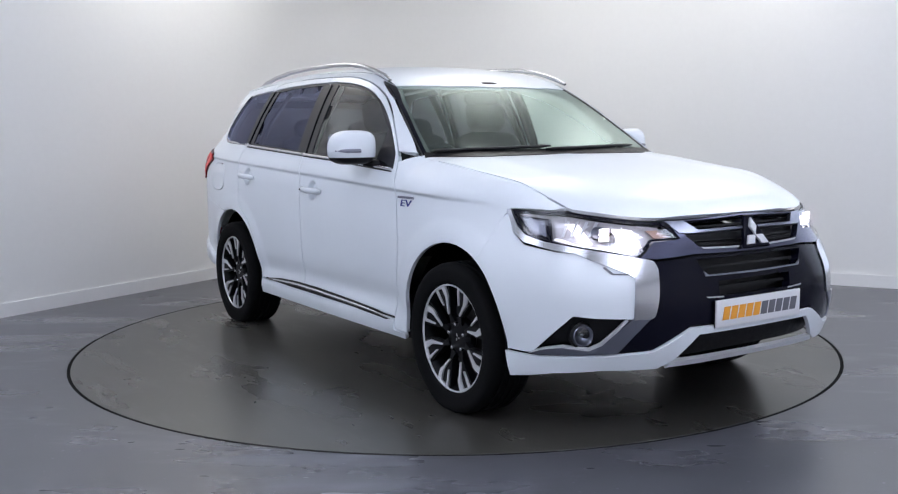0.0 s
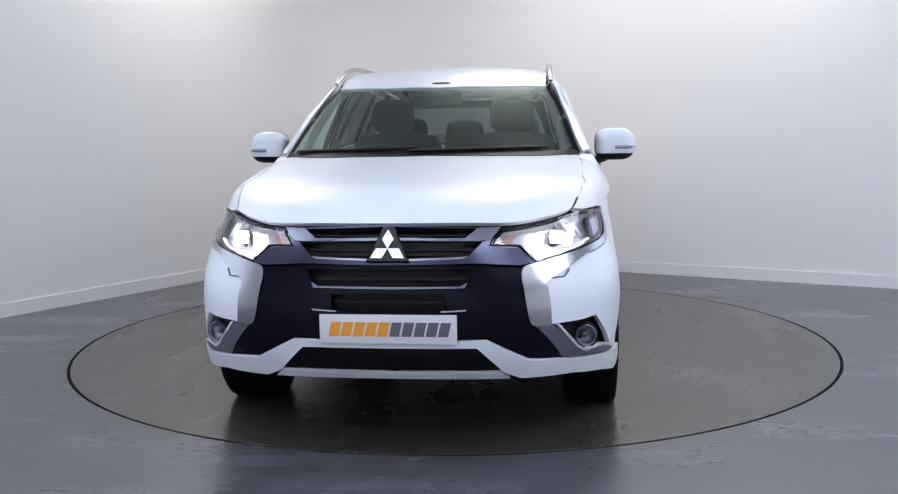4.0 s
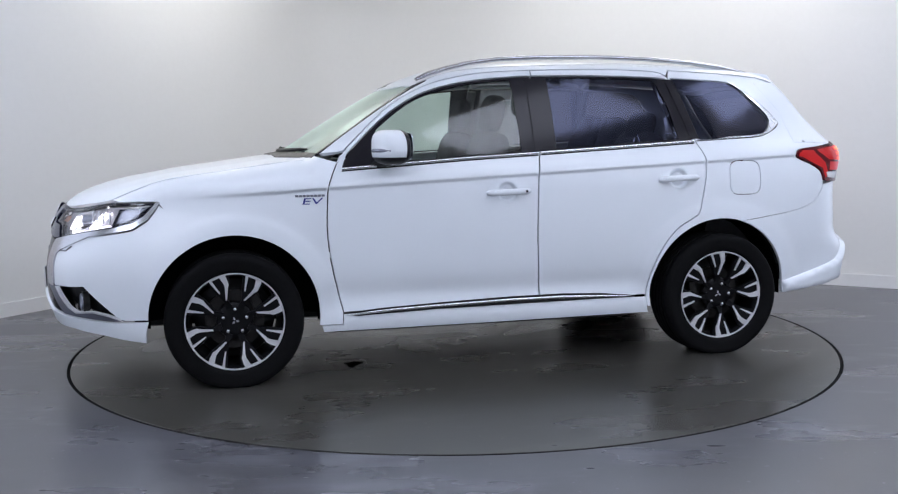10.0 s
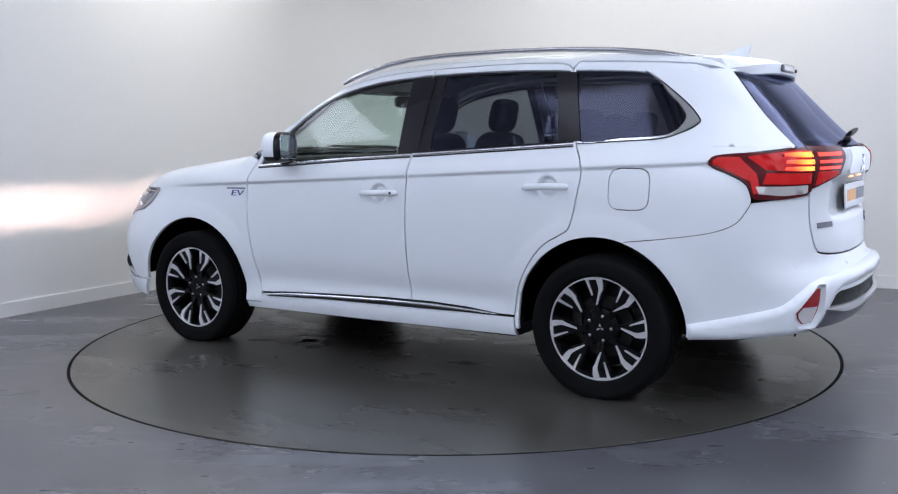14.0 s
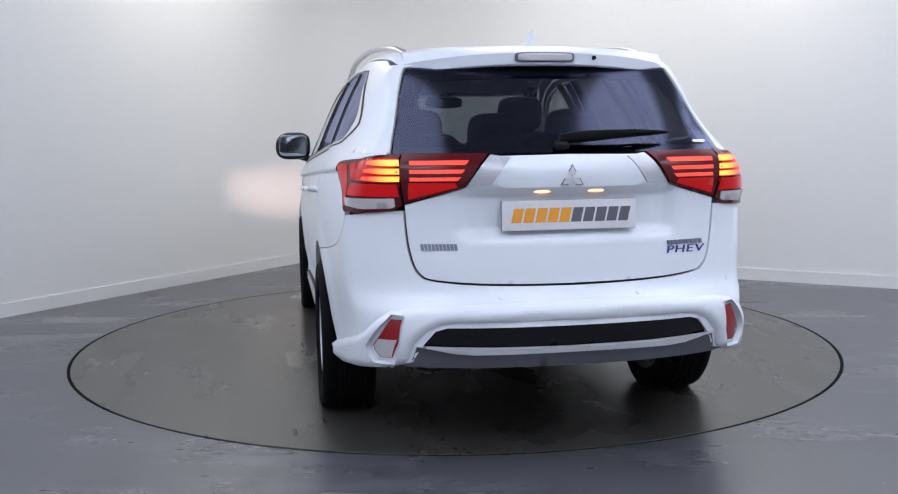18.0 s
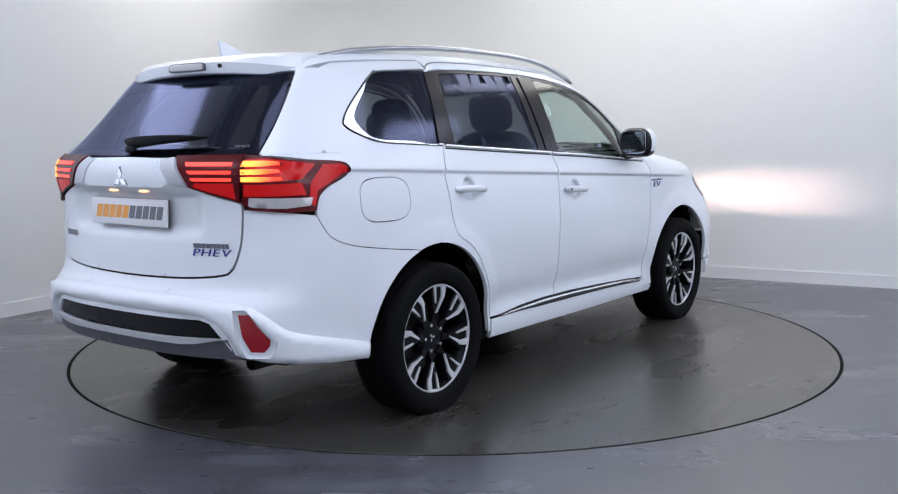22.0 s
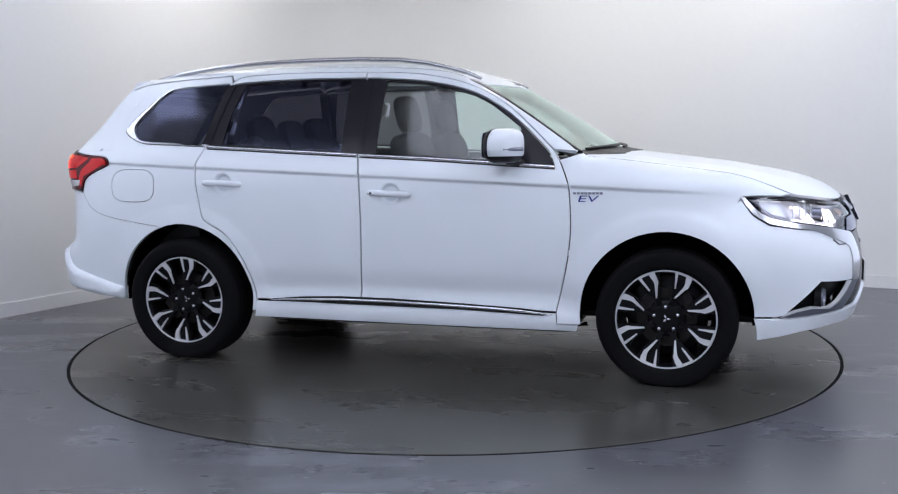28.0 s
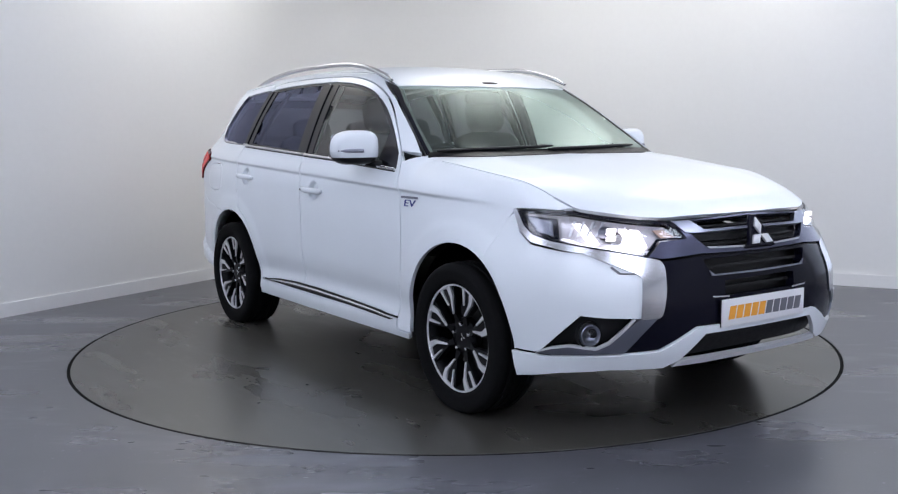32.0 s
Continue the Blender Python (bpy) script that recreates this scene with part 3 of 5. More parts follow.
# ---- lights: ceiling panels and cool fill panels added on the walls, all out of view ----
def light_panel(at, sx, sy, turn, color, strength, name="ceiling_light", m=None):
    lamp = tagged(new(name), "white recessed rectangular light panel, switched on", "ceiling light", "ceiling lights")
    lamp.matrix_world = m if m is not None else pose(*at, 0, 0, turn)
    glow = material("lit_panel", (0.9, 0.9, 0.9), 0.5, emit=color, strength=strength)
    part("diffuser", box(sx, sy, 0.02, (0, 0, -0.012), 0.004), glow, lamp)
    bm = bmesh.new()
    for x, y, a, b in ((0, sy / 2 + 0.015, sx + 0.06, 0.03), (0, -sy / 2 - 0.015, sx + 0.06, 0.03),
                       (sx / 2 + 0.015, 0, 0.03, sy), (-sx / 2 - 0.015, 0, 0.03, sy)):
        b2 = box(a, b, 0.03, (x, y, -0.015), 0.003)
        me = bpy.data.meshes.new("t")
        b2.to_mesh(me)
        b2.free()
        bm.from_mesh(me)
        bpy.data.meshes.remove(me)
    part("frame", bm, SKIRT, lamp)
    return lamp


WARM, COOL = (1.0, 0.980, 0.955), (0.795, 0.848, 1.03)
# ceiling out of view: number, places and strengths are chosen to light the hall
for x, y, tone, power in ((-2.0, 2.0, WARM, 4.6), (0.6, 1.6, WARM, 4.1), (2.4, 1.4, WARM, 4.2), (-3.4, -0.4, COOL, 3.9), (3.6, -0.6, COOL, 4.7), (-1.1, -2.6, COOL, 2.6), (1.7, -2.2, COOL, 3.4),
                          (-3.4, -3.4, COOL, 5.0), (3.6, -3.6, COOL, 8.6), (-1.2, -5.2, COOL, 7.4), (1.4, -5.2, COOL, 8.2)):
    light_panel((x, y, HEIGHT), 1.8, 1.2, 60, tone, power)


def wall_light(p, d, inward, wide, tall, z, strength):
    """A broad cool fill panel, added out of view on a wall."""
    m = Matrix.Translation((p.x, p.y, z)) @ Matrix(((d.x, 0, -inward.x), (d.y, 0, -inward.y), (0, 1, 0))).to_4x4()
    lamp = light_panel(None, wide, tall, 0, (0.68, 0.78, 1.0), strength, "wall_light", m)
    return tagged(lamp, "broad cool fill light panel, added out of view on the wall", "wall light", "wall lights")


# added fill: stands in for cool light from the sides and behind the camera
wall_light(CORNER + DIR_L * 6.6, DIR_L, DIR_R, 3.4, 2.4, 1.6, 0.75)
wall_light(CORNER + DIR_R * 7.4, DIR_R, DIR_L, 3.0, 2.4, 1.6, 1.1)
wall_light(E1 + DIR_R * 5.6, -DIR_R, -DIR_L, 3.2, 2.2, 1.7, 0.7)


# ---- the car ----
car = tagged(new("car"), "pearl white sport utility car with black and silver trim", "car")


def S(*p):
    return [("s", *q) for q in p]


def Fr(*p):
    return [("f", *q) for q in p]


def Re(*p):
    return [("r", *q) for q in p]


def To(*p):
    return [("t", *q) for q in p]


def arch(k, a0, a1, r=0.418, n=18):
    cx, cz = ARCH[k]
    return [("s", cx + r * math.cos(radians(a0 + (a1 - a0) * i / n)), cz + r * math.sin(radians(a0 + (a1 - a0) * i / n))) for i in range(n + 1)]


def rounded(u, v, ru, rv, power=4, n=32, kind="s"):
    out = []
    for i in range(n):
        a = 2 * math.pi * i / n
        c, s = math.cos(a), math.sin(a)
        out.append((kind, u + ru * math.copysign(abs(c) ** (2 / power), c), v + rv * math.copysign(abs(s) ** (2 / power), s)))
    return out


# doors
DOOR_CUT = bow(*S((0.765, 1.165), (0.805, 1.10), (0.846, 1.003), (0.857, 0.91), (0.861, 0.76), (0.845, 0.61), (0.813, 0.46), (0.785, 0.345)), n=4)
B_CUT = bow(*S((-0.285, 1.149), (-0.268, 1.049), (-0.257, 0.75), (-0.266, 0.508), (-0.277, 0.352)), n=4)
C_CUT = bow(*S((-1.110, 1.553), (-1.150, 1.38), (-1.198, 1.206), (-1.240, 1.111), (-1.246, 1.037), (-1.232, 0.948), (-1.202, 0.813), (-1.167, 0.775), (-1.078, 0.725),
              (-1.018, 0.665), (-0.959, 0.575), (-0.915, 0.469), (-0.892, 0.352)), n=4)
DOOR_TOP = bow(*S((0.765, 1.165), (0.577, 1.340), (0.43, 1.445), (0.267, 1.518), (0.1, 1.558), (-0.06, 1.58), (-0.30, 1.592)), n=4)
REAR_TOP = bow(*S((-0.30, 1.592), (-0.652, 1.598), (-0.93, 1.594), (-1.06, 1.582), (-1.110, 1.553)), n=4)
DLO_TOP_F = bow(*S((0.742, 1.155), (0.571, 1.315), (0.417, 1.420), (0.265, 1.485), (0.053, 1.530), (-0.189, 1.553), (-0.29, 1.558)), n=4)
BELT_F = S((-0.275, 1.147), (0.1, 1.128), (0.455, 1.105), (0.775, 1.082))
RW_TOP = S((-0.295, 1.558), (-0.60, 1.562), (-0.85, 1.558), (-1.04, 1.550), (-1.095, 1.542))
RW_BELT = S((-1.138, 1.38), (-1.185, 1.198), (-0.7, 1.172), (-0.293, 1.150))
panel("front_door", "s", DOOR_CUT + S((0.3, 0.352)) + B_CUT[::-1] + DOOR_TOP[::-1][:-1], PAINT, car, holes=[DLO_TOP_F + BELT_F], cell=0.02, gap=0.0038, dents=[(-0.090, 0.941, 0.056, 0.056, 0.024)])
panel("rear_door", "s", B_CUT + S((-0.6, 0.352)) + C_CUT[::-1] + REAR_TOP[::-1][1:], PAINT, car, holes=[RW_TOP + RW_BELT], cell=0.02, gap=0.0038, dents=[(-1.075, 0.992, 0.056, 0.056, 0.024)])

# side frame with pillars and rear wing
QW = bow(*S((-1.125, 1.548), (-1.30, 1.538), (-1.502, 1.515), (-1.606, 1.423), (-1.678, 1.352), (-1.702, 1.303), (-1.668, 1.250), (-1.600, 1.225), (-1.42, 1.216), (-1.213, 1.207), (-1.165, 1.38)), n=5)
WING_SPLIT = bow(*S((-1.49, 0.749), (-1.65, 0.768), (-1.80, 0.790), (-1.90, 0.815), (-1.965, 0.85), (-2.005, 0.905), (-2.02, 0.935)), n=4)
TL_SIDE = bow(*S((-2.02, 0.955), (-1.998, 1.012), (-1.94, 1.050), (-1.87, 1.078), (-1.836, 1.098), (-1.836, 1.120), (-1.87, 1.140), (-2.0, 1.150)), n=4)
DITCH = To((-1.90, 0.47), (-1.6, 0.525), (-1.2, 0.56), (-0.7, 0.58), (-0.2, 0.588), (0.15, 0.59), (0.36, 0.585))
FLAP = rounded(-1.485, 0.988, 0.096, 0.094)             # fuel, on the left
CHARGE_FLAP = rounded(-1.655, 0.977, 0.145, 0.092, 3.2)  # charging socket, on the right
for flap, right, name in ((FLAP, False, "fuel_flap"), (CHARGE_FLAP, True, "charging_flap")):
    panel("quarter_panel", "s", C_CUT + S((-0.90, 0.29)) + arch(1, -8, 108) + WING_SPLIT + TL_SIDE
          + Re((0.70, 1.168), (0.668, 1.168), (0.640, 1.277), (0.612, 1.388), (0.572, 1.50)) + S((-1.7, 1.555), (-1.4, 1.578), (-1.13, 1.592)), PAINT, car, holes=[QW, flap], cell=0.02, both=False, flip=right)
    panel(name, "s", flap, PAINT, car, depth=0.01, gap=0.0018, both=False, flip=right)
panel("rear_pillar", "tail", S((-1.84, 1.178), (-1.83, 1.25), (-1.80, 1.36), (-1.70, 1.47), (-1.66, 1.53)) + Re((0.545, 1.526), (0.560, 1.518), (0.604, 1.388), (0.632, 1.277), (0.661, 1.176), (0.70, 1.176), (0.735, 1.174)), PAINT, car, lift=0.0008, gap=0, depth=0.014, cell=0.02)
panel("cant_rail", "c", DOOR_TOP + REAR_TOP[1:-1] + S((-1.13, 1.594), (-1.4, 1.580), (-1.7, 1.557)) + Re((0.565, 1.512), (0.49, 1.520)) + DITCH
      + Fr((0.612, 1.54), (0.66, 1.43), (0.72, 1.27), (0.768, 1.155)), PAINT, car)
panel("roof_panel", "t", full(To((0.455, 0), (0.43, 0.3)) + DITCH[::-1] + To((-1.90, 0.3), (-1.90, 0))), PAINT, car, both=False, cell=0.06)

# front wing, bonnet
BONNET_EDGE = To((1.900, 0.700), (1.80, 0.724), (1.70, 0.735), (1.5, 0.742), (1.25, 0.748), (1.05, 0.752), (0.9, 0.765))
WING_NOSE = S((1.60, 0.80), (1.645, 0.89))
panel("front_wing", "s", DOOR_CUT[1:] + S((0.79, 0.285), (0.90, 0.285)) + arch(0, 188, 60) + WING_NOSE + S((1.680, 0.934), (1.75, 0.935), (1.80, 0.934), (1.86, 0.931)) + BONNET_EDGE + S((0.80, 1.115)), PAINT, car, cell=0.02)
BE = bow(*Fr((0, 0.904), (0.12, 0.904), (0.286, 0.904), (0.43, 0.900), (0.528, 0.906), (0.64, 0.924), (0.69, 0.935)), n=8)
panel("bonnet", "t", full(BE + BONNET_EDGE + To((0.90, 0.70), (0.995, 0.45), (1.035, 0))), PAINT, car, both=False)

panel("bonnet_channel", "t", To(*[(x, y + 0.022) for _, x, y in BONNET_EDGE[1:]]) + To(*[(x, y - 0.022) for _, x, y in BONNET_EDGE[1:]][::-1]), PAINT, car, lift=-0.006, depth=0, gap=0)
# glazing
panel("windscreen", "f", full(Fr((0, 1.558), (0.3, 1.555), (0.605, 1.54), (0.652, 1.43), (0.712, 1.27), (0.756, 1.14), (0.4, 1.142), (0, 1.145))),
      SCREEN, car, "faintly green windscreen", both=False, lift=-0.004, depth=0, cell=0.06)
panel("screen_seal", "f", full(Fr((0, 1.562), (0.3, 1.559), (0.610, 1.543), (0.657, 1.43), (0.717, 1.27), (0.762, 1.134), (0.4, 1.136), (0, 1.139))), GLOSS_BLACK, car, both=False,
      lift=-0.001, depth=0.004, holes=[full(Fr((0, 1.535), (0.3, 1.532), (0.575, 1.520), (0.632, 1.42), (0.692, 1.27), (0.728, 1.163), (0.4, 1.162), (0, 1.163)))])
GLASS_F = bow(*S((0.585, 1.275), (0.417, 1.402), (0.265, 1.467), (0.053, 1.513), (-0.17, 1.537)), n=4) + S((-0.182, 1.152), (0.1, 1.138), (0.455, 1.116), (0.575, 1.108))
GLASS_R = S((-0.385, 1.545), (-0.60, 1.546), (-0.824, 1.544), (-1.02, 1.533), (-1.072, 1.37), (-1.10, 1.208), (-0.7, 1.185), (-0.385, 1.167))
panel("front_window", "s", GLASS_F, CLEAR, car, "clear door window", lift=-0.006, depth=0, cell=0.08, gap=-0.004)
panel("rear_window", "s", GLASS_R, TINTED, car, "dark privacy glass", lift=-0.006, depth=0, cell=0.08, gap=-0.004)
panel("window_frame", "s", DLO_TOP_F + BELT_F, PILLAR, car, holes=[GLASS_F], lift=-0.003, depth=0.012)
panel("window_frame", "s", RW_TOP + RW_BELT, PILLAR, car, holes=[GLASS_R], lift=-0.003, depth=0.012)
panel("quarter_window", "s", QW, TINTED, car, "dark privacy glass", lift=-0.004, depth=0, cell=0.08)
TG_GLASS = full(Re((0, 1.525), (0.25, 1.525), (0.555, 1.518), (0.600, 1.388), (0.628, 1.277), (0.657, 1.170), (0.3, 1.172), (0, 1.172)))
panel("tailgate_window", "r", TG_GLASS, TINTED, car, "dark privacy glass of the tailgate", both=False, lift=-0.004, depth=0, cell=0.03)
panel("tailgate_window_border", "r", TG_GLASS, GLOSS_BLACK, car, both=False, lift=-0.012, depth=0.004,
      holes=[full(Re((0, 1.47), (0.25, 1.47), (0.49, 1.46), (0.53, 1.38), (0.560, 1.29), (0.595, 1.21), (0.3, 1.200), (0, 1.200)))])
TRIM_OUTER = bow(*S((-1.478, 1.526), (-1.53, 1.497), (-1.617, 1.434), (-1.705, 1.361), (-1.755, 1.305), (-1.758, 1.282), (-1.704, 1.247), (-1.607, 1.216), (-1.42, 1.205), (-1.205, 1.195)), n=4)
panel("quarter_strip", "s", QW[10:46] + TRIM_OUTER[::-1], TRIM_METAL, car, "satin silver trim round the rear side window", lift=0.006, gap=0.001, depth=0.010)
# black strip on the skin draws the dark line outside the trim
panel("quarter_gap", "s", TRIM_OUTER + S(*[(x - 0.004 * (z > 1.25) - 0.001, z + (0.0035 if z > 1.29 else -0.0035)) for _, x, z in TRIM_OUTER[::-1]]), BLACK, car, lift=0.0015, gap=0, depth=0.002)

# black strips on the skin draw the dark line under the belt moulding
panel("belt_gap", "s", S((0.778, 1.0705), (0.455, 1.0915), (0.1, 1.1145), (-0.272, 1.1335), (-0.272, 1.128), (0.1, 1.109), (0.455, 1.086), (0.778, 1.065)), BLACK, car, lift=0.002, gap=0, depth=0.003, fine=0.012)
panel("belt_gap", "s", S((-0.289, 1.1355), (-0.7, 1.1575), (-1.19, 1.1845), (-1.19, 1.179), (-0.7, 1.152), (-0.289, 1.130)), BLACK, car, lift=0.002, gap=0, depth=0.003, fine=0.012)
panel("pillar_cover", "s", S((-0.255, 1.546), (-0.325, 1.547), (-0.315, 1.150), (-0.255, 1.147)), PILLAR, car, "black pillar cover", lift=0.003, depth=0.006)
panel("pillar_cover", "s", S((-1.078, 1.543), (-1.138, 1.538), (-1.180, 1.38), (-1.226, 1.208), (-1.172, 1.200), (-1.125, 1.38)), PILLAR, car, "black pillar cover", lift=0.003, depth=0.006)

# front end
LAMP_LOW = S((1.745, 0.865), (1.80, 0.832), (1.885, 0.811)) + Fr((0.745, 0.793), (0.671, 0.777), (0.560, 0.752))
LAMP_TOP = Fr((0.518, 0.788), (0.490, 0.815), (0.383, 0.823), (0.430, 0.886), (0.528, 0.895), (0.64, 0.914), (0.715, 0.931))
LAMP = S((1.682, 0.928)) + LAMP_LOW + LAMP_TOP
panel("headlamp", "nose", LAMP, LENS, car, "clear lit headlamp", depth=0.0, lift=0.002)
panel("headlamp_bowl", "nose", LAMP, BOWL, car, depth=0.0, lift=-0.125, gap=-0.004)
TRIM_IN = bow(*Fr((0.560, 0.749), (0.513, 0.738), (0.503, 0.705), (0.511, 0.664), (0.533, 0.545), (0.550, 0.522)), n=4)
TRIM_OUT = Fr((0.612, 0.519), (0.593, 0.677), (0.613, 0.696), (0.745, 0.770))
panel("front_bumper", "nose", S((1.672, 0.918), (1.635, 0.89), (1.588, 0.80)) + arch(0, 61, 2) + S((1.76, 0.362), (1.87, 0.362), (2.045, 0.528)) + Fr((0.73, 0.522), (0.64, 0.520)) + TRIM_OUT
      + S((1.94, 0.775), (1.80, 0.797), (1.726, 0.843)), PAINT, car, gap=0.0016, lift=-0.001)
panel("silver_trim", "nose", TRIM_IN + TRIM_OUT + S((1.94, 0.779), (1.80, 0.806), (1.728, 0.850), (1.668, 0.930), (1.681, 0.932), (1.742, 0.864), (1.80, 0.829), (1.885, 0.808)) + Fr((0.745, 0.790), (0.671, 0.774)), SILVER, car,
      "satin silver sweep under the headlamp", lift=0.006, gap=-0.002, cell=0.02)
panel("fog_surround", "nose", Fr((0.552, 0.522), (0.61, 0.455), (0.655, 0.384)) + S((2.03, 0.372), (1.90, 0.360), (1.85, 0.364), (1.93, 0.388), (2.0, 0.402)) + Fr((0.74, 0.397), (0.71, 0.42), (0.668, 0.475), (0.622, 0.518)), GUNMETAL, car, lift=0.006, gap=0.001, cell=0.02)
panel("bezel_strip", "nose", Fr((0.633, 0.518), (0.666, 0.475), (0.708, 0.42), (0.742, 0.395)) + S((2.0, 0.402), (1.93, 0.387), (1.86, 0.362), (1.872, 0.372), (1.93, 0.394), (2.0, 0.409)) + Fr((0.745, 0.403), (0.714, 0.427), (0.674, 0.480), (0.642, 0.519)), BRIGHT, car, lift=0.010, gap=0)
panel("fog_bezel", "nose", Fr((0.633, 0.518), (0.666, 0.475), (0.708, 0.42), (0.742, 0.395)) + S((2.0, 0.402), (1.93, 0.387), (1.86, 0.362), (2.045, 0.528)) + Fr((0.73, 0.521)), BLACK, car, lift=-0.045)
LIP_TOP = Fr((0, 0.468), (0.373, 0.474), (0.53, 0.39), (0.655, 0.380)) + S((2.03, 0.368), (1.90, 0.356), (1.738, 0.356))
LIP_LOW = S((1.752, 0.252), (1.85, 0.268), (1.95, 0.290)) + Fr((0.686, 0.312), (0.493, 0.313), (0.43, 0.342), (0.333, 0.44), (0, 0.438))
panel("front_lip", "nose", full(LIP_TOP + LIP_LOW), PAINT, car, "white lower bumper lip", lift=0.012, both=False)
panel("front_backing", "nose", full(Fr((0, 0.90), (0.43, 0.89), (0.60, 0.74), (0.66, 0.38), (0.60, 0.30), (0, 0.30))), BLACK, car, lift=-0.06, depth=0, both=False)
SLOT_1 = full(Fr((0, 0.735), (0.322, 0.735), (0.30, 0.70), (0.282, 0.677), (0, 0.675)))
SLOT_2 = full(Fr((0, 0.643), (0.218, 0.643), (0.218, 0.585), (0, 0.583)))
panel("lower_fascia", "nose", full(Fr((0, 0.752), (0.33, 0.752), (0.508, 0.738), (0.500, 0.705), (0.508, 0.662), (0.530, 0.545), (0.55, 0.525), (0.61, 0.455), (0.65, 0.385), (0.53, 0.392), (0.373, 0.478), (0, 0.470))), GLOSS_BLACK, car,
      "gloss black lower grille panel", holes=[SLOT_1, SLOT_2], lift=0.0, both=False, depth=0.04)
panel("grille_frame", "nose", full(Fr((0, 0.898), (0.415, 0.886), (0.378, 0.820), (0.488, 0.812), (0.514, 0.786), (0.556, 0.750), (0.498, 0.742), (0.33, 0.755), (0, 0.750))), DARK_METAL, car,
      "dark blue-grey metallic grille frame", holes=[full(Fr((0, 0.888), (0.345, 0.878), (0.372, 0.858), (0.300, 0.786), (0, 0.778)))], lift=0.008, both=False, depth=0.03)
panel("grille_bar", "nose", full(Fr((0, 0.853), (0.285, 0.850), (0.335, 0.886), (0.424, 0.886), (0.376, 0.836), (0.325, 0.834), (0, 0.838))), GUNMETAL, car, "brushed grey grille bar", lift=0.012, both=False, depth=0.025)
panel("grille_bar", "nose", full(Fr((0, 0.777), (0.300, 0.785), (0.285, 0.772), (0, 0.764))), SILVER, car, "bright grille edge", lift=0.011, both=False, depth=0.012)
for z, y in ((0.815, 0.325), (0.796, 0.305), (0.872, 0.35)):
    panel("grille_slat", "nose", full(Fr((0, z + 0.004), (y, z + 0.004), (y, z - 0.004), (0, z - 0.004))), BLACK, car, lift=-0.02, both=False, gap=0, cell=0.08)
for z, y in ((0.705, 0.29), (0.615, 0.215)):
    panel("grille_slat", "nose", full(Fr((0, z + 0.006), (y, z + 0.006), (y, z - 0.006), (0, z - 0.006))), BLACK, car, lift=-0.025, both=False, gap=0, cell=0.08)
# grey strip draws the thin highlight along the upper slot's lower edge
panel("slot_strip", "nose", full(Fr((0, 0.672), (0.275, 0.674), (0.30, 0.69), (0.29, 0.668), (0, 0.664))), GUNMETAL, car, lift=0.004, both=False, gap=0, depth=0.006)
panel("slot_strip", "nose", Fr((0.20, 0.583), (0.30, 0.589), (0.29, 0.582), (0.20, 0.577)), SILVER, car, lift=0.004, gap=0, depth=0.006)
panel("skid_strip", "nose", full(Fr((0, 0.340), (0.43, 0.344), (0.46, 0.316), (0, 0.314))), BRIGHT, car, "satin silver skid strip", lift=0.014, both=False)
panel("air_dam", "nose", full(Fr((0, 0.316), (0.45, 0.316), (0.55, 0.31), (0.55, 0.25), (0, 0.25))), BLACK, car, lift=-0.10, both=False, cell=0.08)
panel("washer_cover", "nose", S((2.172, 0.695), (2.132, 0.697), (2.103, 0.722), (2.099, 0.718), (2.130, 0.692), (2.172, 0.690)), GREY_TRIM, car, lift=0.002, gap=0, depth=0.003)

# rear end
GATE_SIDE = Re((0.306, 1.164), (0.40, 1.045)) + bow(*Re((0.617, 0.985), (0.606, 0.85), (0.587, 0.762), (0.56, 0.72), (0.523, 0.702), (0.392, 0.688), (0.2, 0.680), (0, 0.677)), n=4)
panel("tailgate", "tail", full(Re((0, 1.168)) + GATE_SIDE), PAINT, car, both=False, fine=0.015, cell=0.02)
TL_REAR = Re((0.62, 0.985), (0.655, 0.966), (0.765, 0.955))
TL_TOP = Re((0.745, 1.150), (0.70, 1.164), (0.62, 1.17))
panel("tail_lamp", "tail", TL_REAR + TL_SIDE + TL_TOP, DEEP_RED, car, "red tail lamp, lit", lift=0.010)
panel("tailgate_lamp", "tail", Re((0.614, 0.99), (0.614, 1.172), (0.305, 1.168), (0.40, 1.048)), DEEP_RED, car, "dark red inner tail lamp, lit", lift=0.010)
panel("gate_wing", "tail", Re((0.300, 1.166), (0.225, 1.155), (0.30, 1.055), (0.395, 1.047)), GATE_SILVER, car, "satin silver wing beside the tail lamp", lift=0.006)
panel("gate_garnish", "tail", full(Re((0, 1.161), (0.215, 1.153), (0.288, 1.060), (0.26, 1.044), (0, 1.042))), PAINT, car, "raised white tailgate garnish", lift=0.008, both=False, depth=0.012)
panel("rear_bumper", "tail", full(bow(*Re((0, 0.672), (0.2, 0.675), (0.392, 0.683), (0.523, 0.697), (0.565, 0.715), (0.593, 0.76), (0.612, 0.85), (0.62, 0.96)), n=4) + Re((0.655, 0.960), (0.765, 0.950)) + WING_SPLIT[::-1]
      + arch(1, 108, 182) + S((-1.765, 0.318), (-2.02, 0.350)) + Re((0.70, 0.366), (0.60, 0.395), (0.57, 0.455), (0.52, 0.518), (0.478, 0.53), (0, 0.528))), PAINT, car, both=False, gap=0.001)
